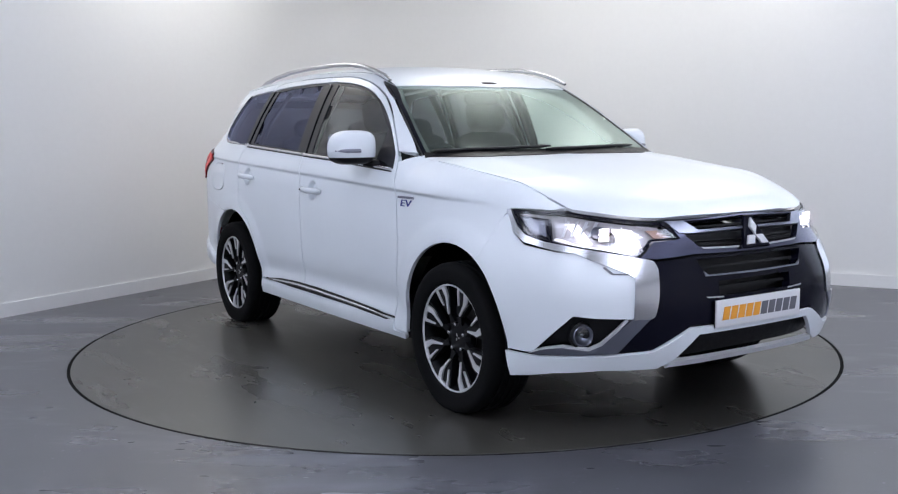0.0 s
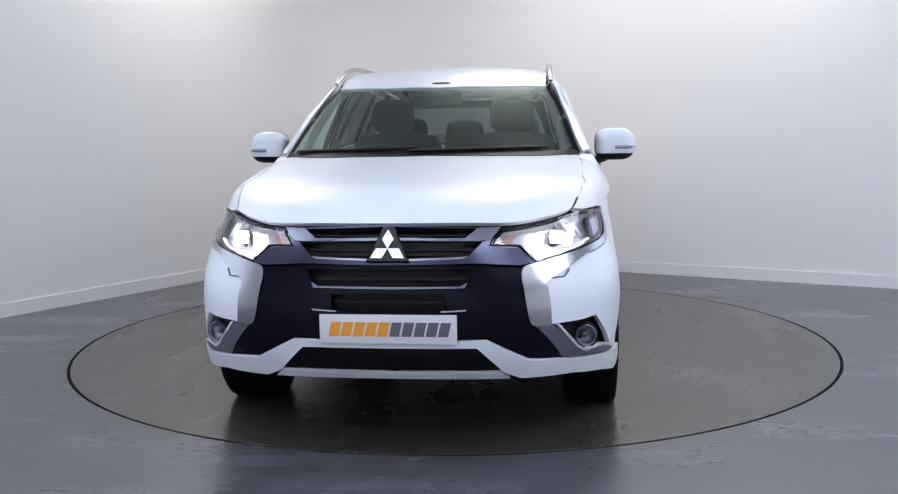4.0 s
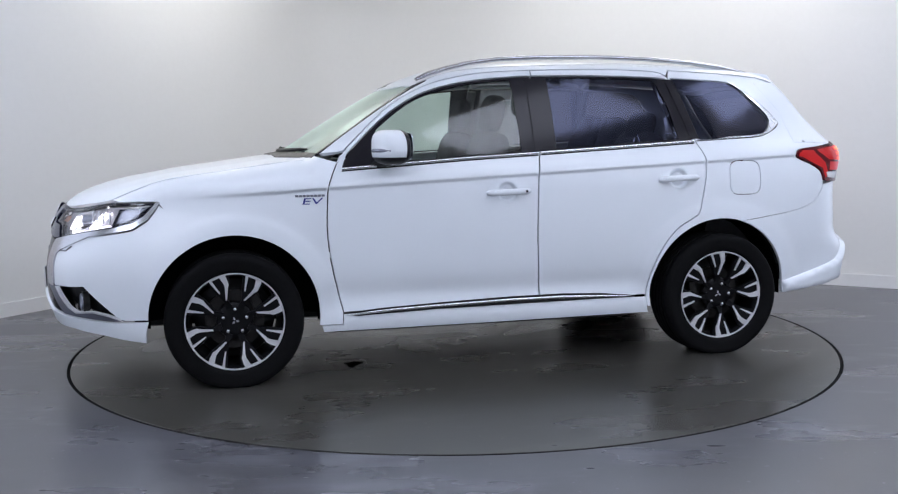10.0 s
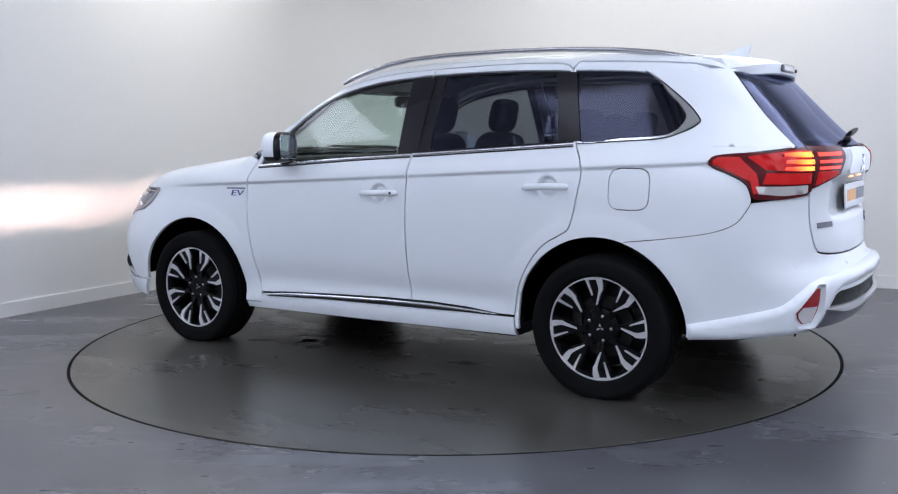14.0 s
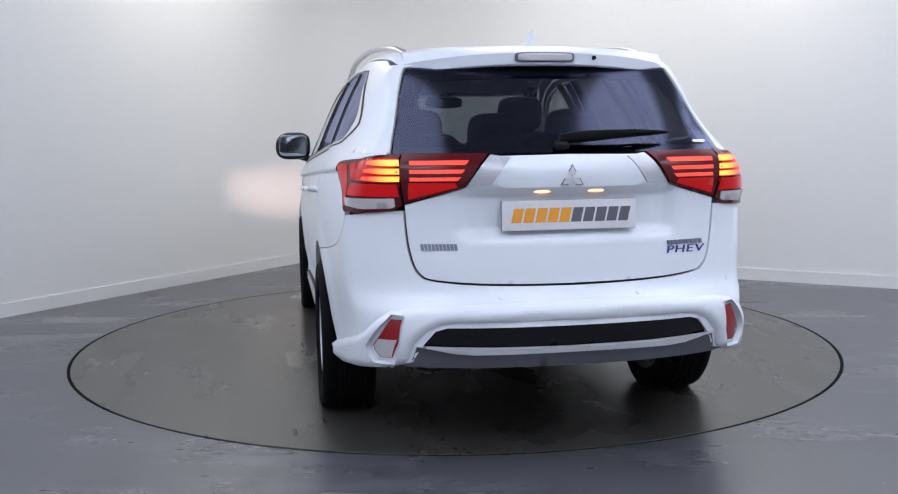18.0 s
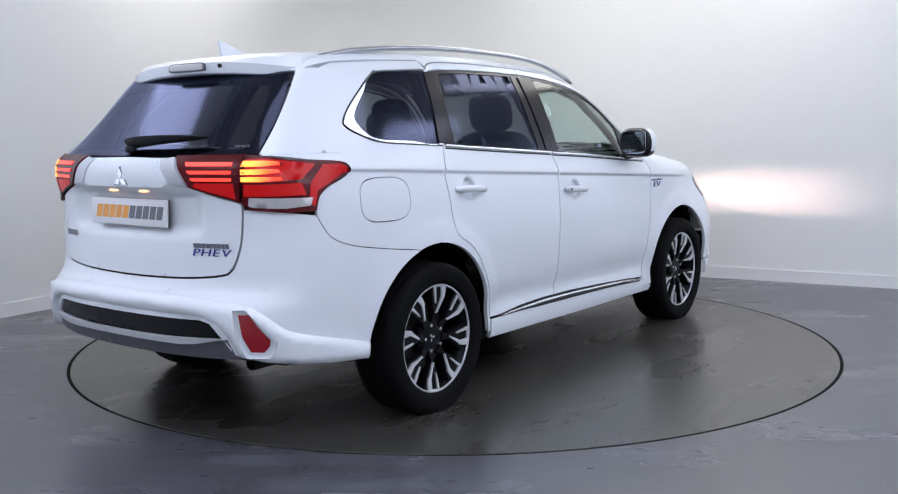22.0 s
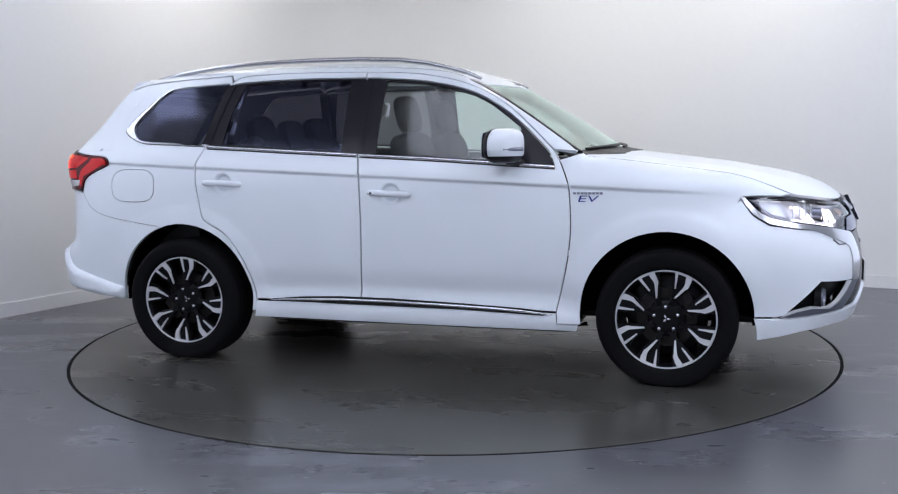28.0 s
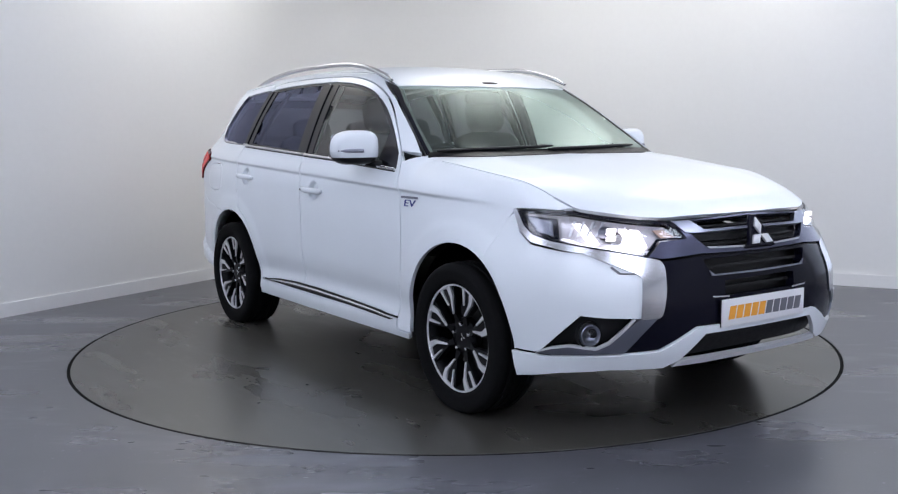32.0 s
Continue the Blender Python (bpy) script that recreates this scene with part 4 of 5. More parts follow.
panel("bumper_insert", "tail", full(Re((0, 0.545), (0.44, 0.543), (0.500, 0.536), (0.550, 0.514), (0.600, 0.464), (0.3, 0.452), (0, 0.449))), BLACK, car, "black bumper insert", lift=-0.012, both=False)
panel("bumper_strip", "tail", full(Re((0, 0.453), (0.30, 0.456), (0.590, 0.464), (0.45, 0.436), (0.38, 0.430), (0, 0.430))), BRIGHT, car, "satin silver bumper strip", lift=0.016, both=False)
panel("bumper_skid", "tail", full(Re((0, 0.428), (0.38, 0.428), (0.45, 0.434), (0.590, 0.46), (0.61, 0.395), (0.66, 0.380), (0.60, 0.372), (0, 0.366))), GREY_TRIM, car, "grey skid plate", lift=0.0, both=False)
REFLECT = ((0.636, 0.561), (0.678, 0.563), (0.714, 0.503), (0.738, 0.460), (0.732, 0.434), (0.713, 0.409), (0.670, 0.411), (0.650, 0.470))
panel("bumper_ridge", "tail", full(Re((0, 0.622), (0.18, 0.621), (0.40, 0.616), (0.604, 0.604), (0.682, 0.590)) + bow(*S((-2.215, 0.556), (-2.151, 0.497), (-2.062, 0.466), (-1.93, 0.432), (-1.75, 0.388)), n=4)
      + S((-1.762, 0.316), (-1.95, 0.330)) + Re((0.715, 0.362), (0.66, 0.376), (0.63, 0.386), (0.610, 0.41), (0.598, 0.464), (0.550, 0.516), (0.500, 0.538), (0.44, 0.546), (0, 0.547))), PAINT, car, soft=0.020, lift=0.026, both=False, depth=0.03, cell=0.02,
      holes=[Re(*[(q * (y + (0.010 if y > 0.69 else -0.010)), z + 0.012 * (z - 0.487) / 0.08) for y, z in REFLECT]) for q in (1, -1)])
panel("bumper_reflector", "tail", Re(*REFLECT), REFLECTOR, car, "red bumper reflector", lift=0.008)
panel("reflector_frame", "tail", Re(*[(y + (0.012 if y > 0.69 else -0.012), z + 0.014 * (z - 0.487) / 0.08) for y, z in REFLECT]), PAINT, car, lift=0.002)
for y, z in ((0.27, 0.637), (0.70, 0.655)):
    panel("parking_sensor", "tail", rounded(y, z, 0.011, 0.010, 2, 16, "r"), PAINT, car, lift=0.003, gap=0, depth=0.004, fine=0.01)

# sill
panel("sill", "s", S((0.90, 0.283), (0.79, 0.283), (0.786, 0.34), (0.3, 0.346), (-0.277, 0.347), (-0.6, 0.347), (-0.892, 0.345), (-0.90, 0.28), (-0.91, 0.255), (0.0, 0.25), (0.89, 0.25)), PAINT, car, lift=0.006)
# shade of the gaps along the sill moulding, laid on as black strips
panel("sill_groove", "s", S((0.74, 0.329), (0.4, 0.346), (0.1, 0.354), (-0.3, 0.358), (-0.60, 0.352), (-0.80, 0.350), (-0.5, 0.343), (0.3, 0.337), (0.72, 0.324)), BLACK, car, lift=0.012, gap=0)
panel("sill_groove", "s", S((0.79, 0.342), (0.6, 0.358), (0.279, 0.371), (-0.1, 0.382), (-0.4, 0.383), (-0.62, 0.374), (-0.82, 0.354), (-0.62, 0.364), (-0.4, 0.372), (-0.1, 0.370), (0.279, 0.360), (0.6, 0.349)), BLACK, car, lift=0.012, gap=0)


# ---- wheels, arches and underside ----
def polar(r, deg):
    return (r * math.cos(radians(deg)), r * math.sin(radians(deg)))


R = 0.2425
CLAW = [(0.465, -2.2), (0.73, 5.4), (0.80, 5.6), (0.962, 2.6), (0.966, -7.2), (0.66, -4.9), (0.655, -7.0), (0.99, -10.8), (0.99, -4.0), (0.99, 3.0), (0.99, 9.6), (0.90, 11.2), (0.775, 12.4), (0.715, 10.2), (0.47, 2.0)]


def spoke_mesh(outline, y0, y1, turn):
    """A plate of the wheel's face, dished towards the hub."""
    bm = prism([polar(R * r, a + turn) for r, a in outline], -y1)
    bmesh.ops.triangulate(bm, faces=bm.faces[:])
    for v in bm.verts:
        d = math.hypot(v.co.x, v.co.z) / R
        v.co.y += y0 - 0.028 * (1 - d) ** 1.5
    return bm


def wheel(k, side, spin):
    cx, cz = (1.330, -1.342)[k], 0.332
    prof = [(0.246, -0.11), (0.275, -0.118), (0.312, -0.118), (0.332, -0.108), (0.338, -0.092)]
    for y in (-0.07, -0.03, 0.005, 0.04):
        prof += [(0.345, y - 0.014), (0.345, y + 0.008), (0.338, y + 0.010), (0.338, y + 0.018)]
    prof += [(0.344, 0.070), (0.342, 0.088), (0.335, 0.106), (0.327, 0.113), (0.317, 0.117), (0.305, 0.1185), (0.295, 0.1165), (0.272, 0.1175), (0.256, 0.112), (0.249, 0.104), (0.243, 0.09)]
    wh = part("wheel", lathe([(0.2445, 0.094), (0.2425, 0.088), (0.235, 0.082), (0.225, 0.05), (0.215, -0.1), (0.246, -0.11)], 64), RIM_BLACK, car, "black and machined alloy wheel")
    turned = pose(cx, side * 0.790, cz, 0, 0, 0 if side > 0 else 180) @ pose(0, 0, 0, 0, spin, 0)
    wh.matrix_local = turned
    bm = lathe(prof, 96)
    for v in bm.verts:                    # the tread lies flat on the deck and the wall bulges above it
        q = turned @ v.co
        if q.z < 0.07:
            v.co.y += 0.006 * (1 - q.z / 0.07) * (1 if v.co.y > 0 else -1)
        if q.z < 0.0005:
            v.co = turned.inverted() @ Vector((q.x, q.y + side * 0.004 * (v.co.y > 0), 0.0005))
    part("tyre", bm, RUBBER, wh, "black rubber tyre", angle=35)
    part("rim_edge", lathe([(0.2465, 0.096), (0.2450, 0.1005), (0.2395, 0.1005), (0.2375, 0.094)], 80), RIM_CUT, wh, "machined rim edge")
    part("wheel_centre", lathe([(0.0005, 0.062), (0.05, 0.064), (0.075, 0.062), (0.09, 0.055), (0.095, 0.03), (0.06, 0.0)], 40), RIM_BLACK, wh)
    for i in range(8):
        a = 45 * i
        part("claw", spoke_mesh(CLAW, 0.096, 0.012, a), RIM_CUT, wh, "machined claw-shaped spoke face", angle=30)
        part("spoke", spoke_mesh([(0.99, -14), (0.99, 15), (0.72, 14), (0.45, 4), (0.30, 14), (0.30, -14), (0.45, -6), (0.65, -11)], 0.088, 0.03, a), RIM_BLACK, wh, angle=30)
    for i in range(5):
        x, z = polar(0.060, 72 * i + 39)
        part("lug_nut", lathe([(0.0003, 0.080), (0.008, 0.079), (0.0105, 0.072), (0.0105, 0.055)], 10, Matrix.Translation((x, 0, z))), CHROME, wh, "bright wheel nut")
    for i in range(3):
        x, z = polar(0.011, 90 + 120 * i)
        ca = radians(90 + 120 * i)
        pts = [(x + 0.011 * math.cos(ca), z + 0.011 * math.sin(ca)), (x - 0.006 * math.sin(ca), z + 0.006 * math.cos(ca)), (x - 0.010 * math.cos(ca), z - 0.010 * math.sin(ca)), (x + 0.006 * math.sin(ca), z - 0.006 * math.cos(ca))]
        part("cap_mark", prism(pts, 0.003, Matrix.Translation((0, 0.064, 0))), CHROME, wh)
    part("dust_shield", lathe([(0.0005, -0.03), (0.17, -0.03), (0.2, -0.04)], 40), BLACK, wh)
    part("brake_disc", lathe([(0.08, 0.012), (0.148, 0.012), (0.148, -0.01), (0.08, -0.01), (0.06, 0.03)], 48), STEEL, wh, "grey steel brake disc")
    part("brake_caliper", box(0.05, 0.06, 0.13, (0.13 if k else -0.13, 0.0, 0.02), 0.012), STEEL, wh)
    return wh


for k, side, spin in ((0, 1, 19.9), (1, 1, 5.1), (0, -1, 23.7), (1, -1, 38)):
    wheel(k, side, spin)
for cx, _ in ARCH:
    for side in (1, -1):
        bm = bmesh.new()
        rows = []
        for i in range(25):
            a = radians(-5 + 190 * i / 24)
            rows.append([bm.verts.new((cx + r * math.cos(a), side * y, 0.345 + r * math.sin(a))) for r, y in ((0.412, 0.825), (0.43, 0.80), (0.43, 0.60), (0.05, 0.58))])
        for a, b in zip(rows, rows[1:]):
            for j in range(3):
                bm.faces.new((a[j], b[j], b[j + 1], a[j + 1]))
        part("arch_liner", bm, LAMP_BLACK, car, "black wheel arch liner", angle=50)
part("underbody", join(box(1.75, 1.60, 0.16, (0, 0, 0.30), 0.05), box(3.8, 1.1, 0.2, (-0.05, 0, 0.36), 0.06), box(0.4, 1.0, 0.25, (1.85, 0, 0.42), 0.06), box(0.40, 1.15, 0.3, (-1.98, 0, 0.48), 0.06)), BLACK, car, "black underbody")


# ---- fittings of the car ----
def skin(kind, u, v, lift=0.0):
    p = on_skin(kind, [(u, v)])
    return Vector((p + skin_normal(p) * lift)[0])


def skin_frame(kind, u, v, lift=0.0):
    """A frame on the skin: y points out of it, z as far up as may be, x level."""
    p = on_skin(kind, [(u, v)])
    n = Vector(skin_normal(p)[0])
    x = Vector((0, 0, 1)).cross(n)
    x = Vector((1, 0, 0)) if x.length < 1e-3 else x.normalized()
    z = n.cross(x) * -1
    m = Matrix((x, n, z)).transposed().to_4x4()
    if z.z < 0:
        m = Matrix((-x, n, -z)).transposed().to_4x4()
    return Matrix.Translation(Vector(p[0]) + n * lift) @ m


MIRROR_Y = Matrix.Diagonal((1, -1, 1, 1))


def on_both(name, make, mat, label="", parent=None, angle=40):
    """A part on the car's left and its mirror image on the right; the two objects come back."""
    out = []
    for s in (1, -1):
        bm = make()
        if s < 0:
            bmesh.ops.transform(bm, matrix=MIRROR_Y, verts=bm.verts)
        out.append(part(name, bm, mat, parent or car, label, angle=angle))
    return out


# bright mouldings along the belt and the sill
def skin_bar(name, line, radius, flat, lift, label, taper=False):
    """A rounded bar on the car's side along a line of (x, z), on both sides."""
    xs = np.linspace(line[0][0], line[-1][0], 28)
    zs = np.interp(xs, [q[0] for q in line], [q[1] for q in line])
    pts = [skin("s", float(x), float(z), lift) for x, z in zip(xs, zs)]
    radii = [radius * (min(1.0, 0.25 + 4 * min(k, 27 - k) / 27) if taper else 1.0) for k in range(28)]
    on_both(name, lambda: tube(pts, radii, 12, flat), TRIM_METAL, label)


skin_bar("belt_strip", ((-0.272, 1.1395), (0.1, 1.1205), (0.455, 1.0975), (0.778, 1.0755)), 0.0042, 1.55, 0.008, "bright belt moulding")
skin_bar("belt_strip", ((-1.19, 1.1905), (-0.7, 1.1635), (-0.289, 1.1415)), 0.0042, 1.55, 0.008, "bright belt moulding")
skin_bar("sill_strip", ((-0.80, 0.350), (-0.62, 0.358), (-0.4, 0.364), (-0.1, 0.3635), (0.279, 0.3545), (0.6, 0.344), (0.77, 0.332)), 0.0050, 1.5, 0.016, "bright strip along the sill", True)

# door handles
for x, z in ((-0.093, 0.942), (-1.072, 0.990)):
    pts = []
    for i in range(13):
        t = i / 12
        q = skin("s", x + 0.118 - 0.236 * t, z + 0.008 * (t - 0.5), 0.006 + 0.030 * math.sin(math.pi * min(1, max(0, t * 1.1 - 0.05))) ** 0.5)
        pts.append(q)
    on_both("door_handle", lambda: tube(pts, [0.010] + [0.0165] * 11 + [0.010], 12, 0.75, (0, 1, 0)), PAINT, "white pull handle")
on_both("handle_button", lambda: box(0.012, 0.004, 0.012, skin("s", -0.186, 0.944, 0.034), 0.002), BLACK)

# door mirrors
def housing(cut=None, front=True):
    """The mirror's shell; cut: keeps what lies before or behind that x."""
    bm = blob(0.080, 0.110, 0.086, 3.4, (0.555, 0.958, 1.186), 32, 22)
    if cut:
        bmesh.ops.bisect_plane(bm, geom=bm.verts[:] + bm.edges[:] + bm.faces[:], plane_co=(cut, 0, 0), plane_no=(1, 0, 0), clear_inner=front, clear_outer=not front)
    for v in bm.verts:
        if v.co.x < 0.490:
            v.co.x = 0.490 + (v.co.x - 0.490) * 0.12
        k = (v.co.y - 0.85) / 0.22
        v.co.x -= 0.045 * k * k
        v.co.z -= 0.022 * max(0, (v.co.y - 0.98) / 0.09) ** 2 * (1 if v.co.z > 1.18 else -0.4)
    return bm


def cut_at(bm, z, keep_above):
    bmesh.ops.bisect_plane(bm, geom=bm.verts[:] + bm.edges[:] + bm.faces[:], plane_co=(0, 0, z), plane_no=(0, 0, 1), clear_inner=keep_above, clear_outer=not keep_above)
    return bm


def lower_cap():
    bm = cut_at(housing(), 1.146, False)
    bmesh.ops.scale(bm, vec=(0.97, 0.97, 1), space=Matrix.Translation((-0.55, -0.96, 0)), verts=bm.verts)
    return bm


def shroud():
    bm = housing(0.524, False)
    bmesh.ops.scale(bm, vec=(1, 1.02, 1.02), space=Matrix.Translation((-0.55, -0.958, -1.186)), verts=bm.verts)
    return bm


shells = on_both("mirror_housing", lambda: cut_at(housing(0.522), 1.136, True), PAINT, "white door mirror housing")
for s, ob in zip((1, -1), shells):
    def flip(bm):
        if s < 0:
            bmesh.ops.transform(bm, matrix=MIRROR_Y, verts=bm.verts)
        return bm
    part("lower_cap", flip(lower_cap()), BLACK, ob, "black lower cap")
    part("mirror_shroud", flip(shroud()), PILLAR, ob, "gloss black shroud round the mirror glass")
    part("mirror_arm", flip(tube([(0.60, 0.80, 1.095), (0.575, 0.86, 1.102), (0.55, 0.90, 1.110)], [0.045, 0.035, 0.03], 14, 0.6)), BLACK, ob)
    bm = blob(0.005, 0.090, 0.068, 5, (0.4835, 0.957, 1.190))
    for v in bm.verts:
        v.co.x -= 0.045 * ((v.co.y - 0.85) / 0.22) ** 2
    part("mirror_glass", flip(bm), MIRROR_GLASS, ob, "mirror glass")
    ind = []
    for i in range(9):
        y = 0.955 + 0.100 * i / 8
        ind.append((0.641 - 0.045 * ((y - 0.85) / 0.22) ** 2 - 0.060 * max(0, (y - 0.985) / 0.080) ** 2.2, y, 1.170))
    part("indicator", flip(tube(ind, 0.0095, 8, 1.0)), MARKER, ob, "grey indicator strip")

# roof rails
RAIL = [(0.34, 0.612, 1.540), (0.27, 0.608, 1.570), (0.16, 0.605, 1.602), (0.03, 0.603, 1.632), (-0.12, 0.601, 1.652), (-0.35, 0.598, 1.664), (-0.7, 0.592, 1.667), (-1.0, 0.582, 1.661),
        (-1.28, 0.563, 1.643), (-1.5, 0.542, 1.619), (-1.66, 0.522, 1.588), (-1.76, 0.508, 1.552)]
on_both("roof_rail", lambda: tube(RAIL, [0.010] + [0.0165] * 10 + [0.010], 12, 0.8), SILVER, "satin silver roof rail")

# roof spoiler, stop lamp, aerial
bm = bmesh.new()
rows = []
for j in range(31):
    y = -0.556 + 1.112 * j / 30
    k = abs(y) / 0.556
    c = 0.03 * (abs(y) / 0.55) ** 2.4
    tip = -1.972 + 0.10 * k ** 2.2 + 0.03 * k ** 12
    thin = 1 - 0.75 * k ** 10
    zt = 1.572 - c - 0.010 * k ** 4
    prof = []
    for f in (0, 0.12, 0.5, 0.78):
        x = -1.70 + (tip + 1.712) * f
        prof.append((x, float(ROOF(x)) - c + (0.004 if f else -0.012)))
    prof += [(tip + 0.012, zt), (tip, zt - 0.006 * thin), (tip + 0.006, zt - 0.050 * thin), (tip + 0.02, zt - 0.056 * thin), (tip + 0.10, zt - 0.036 * thin)]
    rows.append([bm.verts.new((x, y, z)) for x, z in prof])
for a, b in zip(rows, rows[1:]):
    for i in range(len(a) - 1):
        bm.faces.new((a[i], b[i], b[i + 1], a[i + 1]))
bm.faces.new(rows[0])
bm.faces.new(rows[-1][::-1])
spoiler = part("roof_spoiler", bm, PAINT, car, "white roof spoiler", angle=35)
part("stop_lamp", blob(0.012, 0.115, 0.015, 6, (-1.971, 0, 1.549)), CLEAR_LENS, spoiler, "unlit pale high stop lamp")
part("lamp_surround", blob(0.010, 0.125, 0.020, 6, (-1.968, 0, 1.549)), GREY_TRIM, spoiler)
part("washer_jet", tube([(-1.945, -0.21, 1.548), (-1.967, -0.21, 1.548)], 0.009, 10), BLACK, spoiler)
bm = bmesh.new()
rows = []
for i in range(9):
    t = i / 8
    x = -1.60 - 0.17 * t
    h = 0.074 * (t ** 1.1) * (1 if t < 0.95 else 0.95)
    w = 0.028 * (1 - 0.75 * t)
    z0 = float(ROOF(x)) - 0.01
    rows.append([bm.verts.new((x - 0.02 * q, s * w * (1 - q) + s * 0.004, z0 + (h + 0.012) * q)) for s, q in ((1, 0), (1, 0.5), (1, 1), (-1, 1), (-1, 0.5), (-1, 0))])
for a, b in zip(rows, rows[1:]):
    for k in range(5):
        bm.faces.new((a[k], b[k], b[k + 1], a[k + 1]))
bm.faces.new(rows[0])
bm.faces.new(rows[-1][::-1])
part("aerial_fin", bm, PAINT, car, "white shark-fin aerial", angle=50)

# wipers and cowl
panel("cowl", "f", full(Fr((0, 1.168), (0.4, 1.166), (0.745, 1.160), (0.762, 1.132), (0.4, 1.134), (0, 1.137))), BLACK, car, lift=0.003, both=False, cell=0.06)
for y0, y1, z1 in ((-0.10, 0.60, 1.178), (-0.70, -0.05, 1.182)):
    pts = [skin("f", y0 + (y1 - y0) * i / 10, 1.157 + (z1 - 1.166) * i / 10, 0.011) for i in range(11)]
    part("wiper_blade", tube(pts, [0.006] + [0.009] * 9 + [0.004], 8), BLACK, car, "black wiper blade")
pts = [skin("r", 0.03 - 0.45 * i / 10, 1.20 + 0.022 * i / 10, 0.03 + 0.006 * math.sin(i / 3)) for i in range(11)]
part("rear_wiper", tube(pts, [0.022, 0.030, 0.03, 0.028, 0.026, 0.024, 0.022, 0.02, 0.016, 0.012, 0.006], 10, 0.45, (1, 0, 1)), BLACK, car, "black rear wiper")
part("wiper_pivot", blob(0.018, 0.03, 0.018, 2.5, skin("r", 0.02, 1.192, 0.008)), BLACK, car)

# headlamps
LAMP_HOLE = S((1.708, 0.917), (1.752, 0.868), (1.81, 0.841), (1.885, 0.819)) + Fr((0.742, 0.801), (0.668, 0.785), (0.564, 0.762), (0.526, 0.794), (0.497, 0.822), (0.396, 0.829), (0.436, 0.874), (0.528, 0.883), (0.64, 0.902), (0.71, 0.919))
panel("lamp_edge", "nose", LAMP, GLOSS_BLACK, car, lift=-0.002, depth=0.006, gap=0, holes=[LAMP_HOLE])
panel("lamp_reflector", "nose", LAMP_HOLE, BOWL, car, "bright lamp reflector", lift=-0.042, depth=0, gap=-0.012, holes=[rounded(0.640, 0.845, 0.046, 0.046, 2, 20, "f")])
panel("marker_frame", "nose", S((1.708, 0.917), (1.755, 0.870), (1.81, 0.836), (1.90, 0.818), (1.905, 0.826), (1.866, 0.906)), GLOSS_BLACK, car, lift=-0.012, depth=0.012)
panel("lamp_corner", "nose", S((1.722, 0.911), (1.815, 0.846), (1.884, 0.830), (1.852, 0.894)), MARKER, car, "grey marker in the headlamp corner", lift=-0.007, depth=0.008)
panel("daytime_strip", "nose", S((1.91, 0.822), (1.94, 0.817)) + Fr((0.740, 0.803), (0.668, 0.786), (0.572, 0.765), (0.570, 0.773), (0.668, 0.795), (0.735, 0.812)) + S((1.945, 0.827), (1.915, 0.832)), DRL_GLOW, car, "lit daytime running lamp", lift=-0.014, depth=0.01)
panel("amber_marker", "nose", Fr((0.405, 0.832), (0.470, 0.830), (0.490, 0.866), (0.445, 0.868)), AMBER, car, "pale amber turn signal", lift=-0.024, depth=0.008)
# glowing panels put the lamp's light on its reflector into emission
for u0, u1, z0, z1 in ((0.525, 0.560, 0.800, 0.872), (0.568, 0.596, 0.785, 0.878), (0.686, 0.720, 0.815, 0.900), (0.600, 0.684, 0.784, 0.803)):
    panel("lamp_pocket", "nose", Fr((u0, z0), (u1, z0), (u1 + 0.012, z1), (u0 + 0.012, z1)), HALO, car, lift=-0.034, depth=0.008)
for x in (1.925, 1.955, 1.985, 2.015):
    panel("lamp_rib", "nose", S((x, 0.842), (x + 0.012, 0.840), (x + 0.004, 0.908), (x - 0.008, 0.908)), BRIGHT, car, lift=-0.030, depth=0.008)
panel("lamp_module", "nose", Fr((0.596, 0.795), (0.676, 0.805), (0.688, 0.890), (0.606, 0.884)), BRIGHT, car, "silver frame of the low beam", lift=-0.022, depth=0, holes=[rounded(0.648, 0.848, 0.040, 0.038, 3, 20, "f")])
q = skin("f", 0.640, 0.845, -0.010)
for s in (1, -1):
    at = Vector((q.x - 0.004, s * q.y, q.z))
    lens_m = look(at, at + Vector((1, s * 0.03, -0.025))) @ pose(0, 0, 0, -90)
    ring = part("lamp_ring", lathe([(0.028, -0.050), (0.029, -0.004), (0.027, -0.002), (0.025, -0.006), (0.025, -0.050), (0.0003, -0.050)], 28, lens_m), GUNMETAL, car)
    part("lamp_bulb", box(0.026, 0.003, 0.005, (0, 0, 0), 0.0, m=lens_m @ Matrix.Translation((0, -0.046, 0))), HEAD_GLOW, ring, "lit low beam lamp")
    # baffles added to shape the beam, glowing plates over them for the lit lens
    for d in (1, -1):
        part("lamp_baffle", box(0.044, 0.038, 0.016, (0, 0, 0), 0.0, m=lens_m @ Matrix.Translation((0, -0.024, d * (0.0110 if d > 0 else 0.0150)))), LAMP_BLACK, ring)
        part("lamp_globe", box(0.050, 0.003, 0.0196, (0, 0, 0), 0.001, m=lens_m @ Matrix.Translation((0, -0.0035, d * (0.0135 if d > 0 else 0.0178)))), HALO, ring)

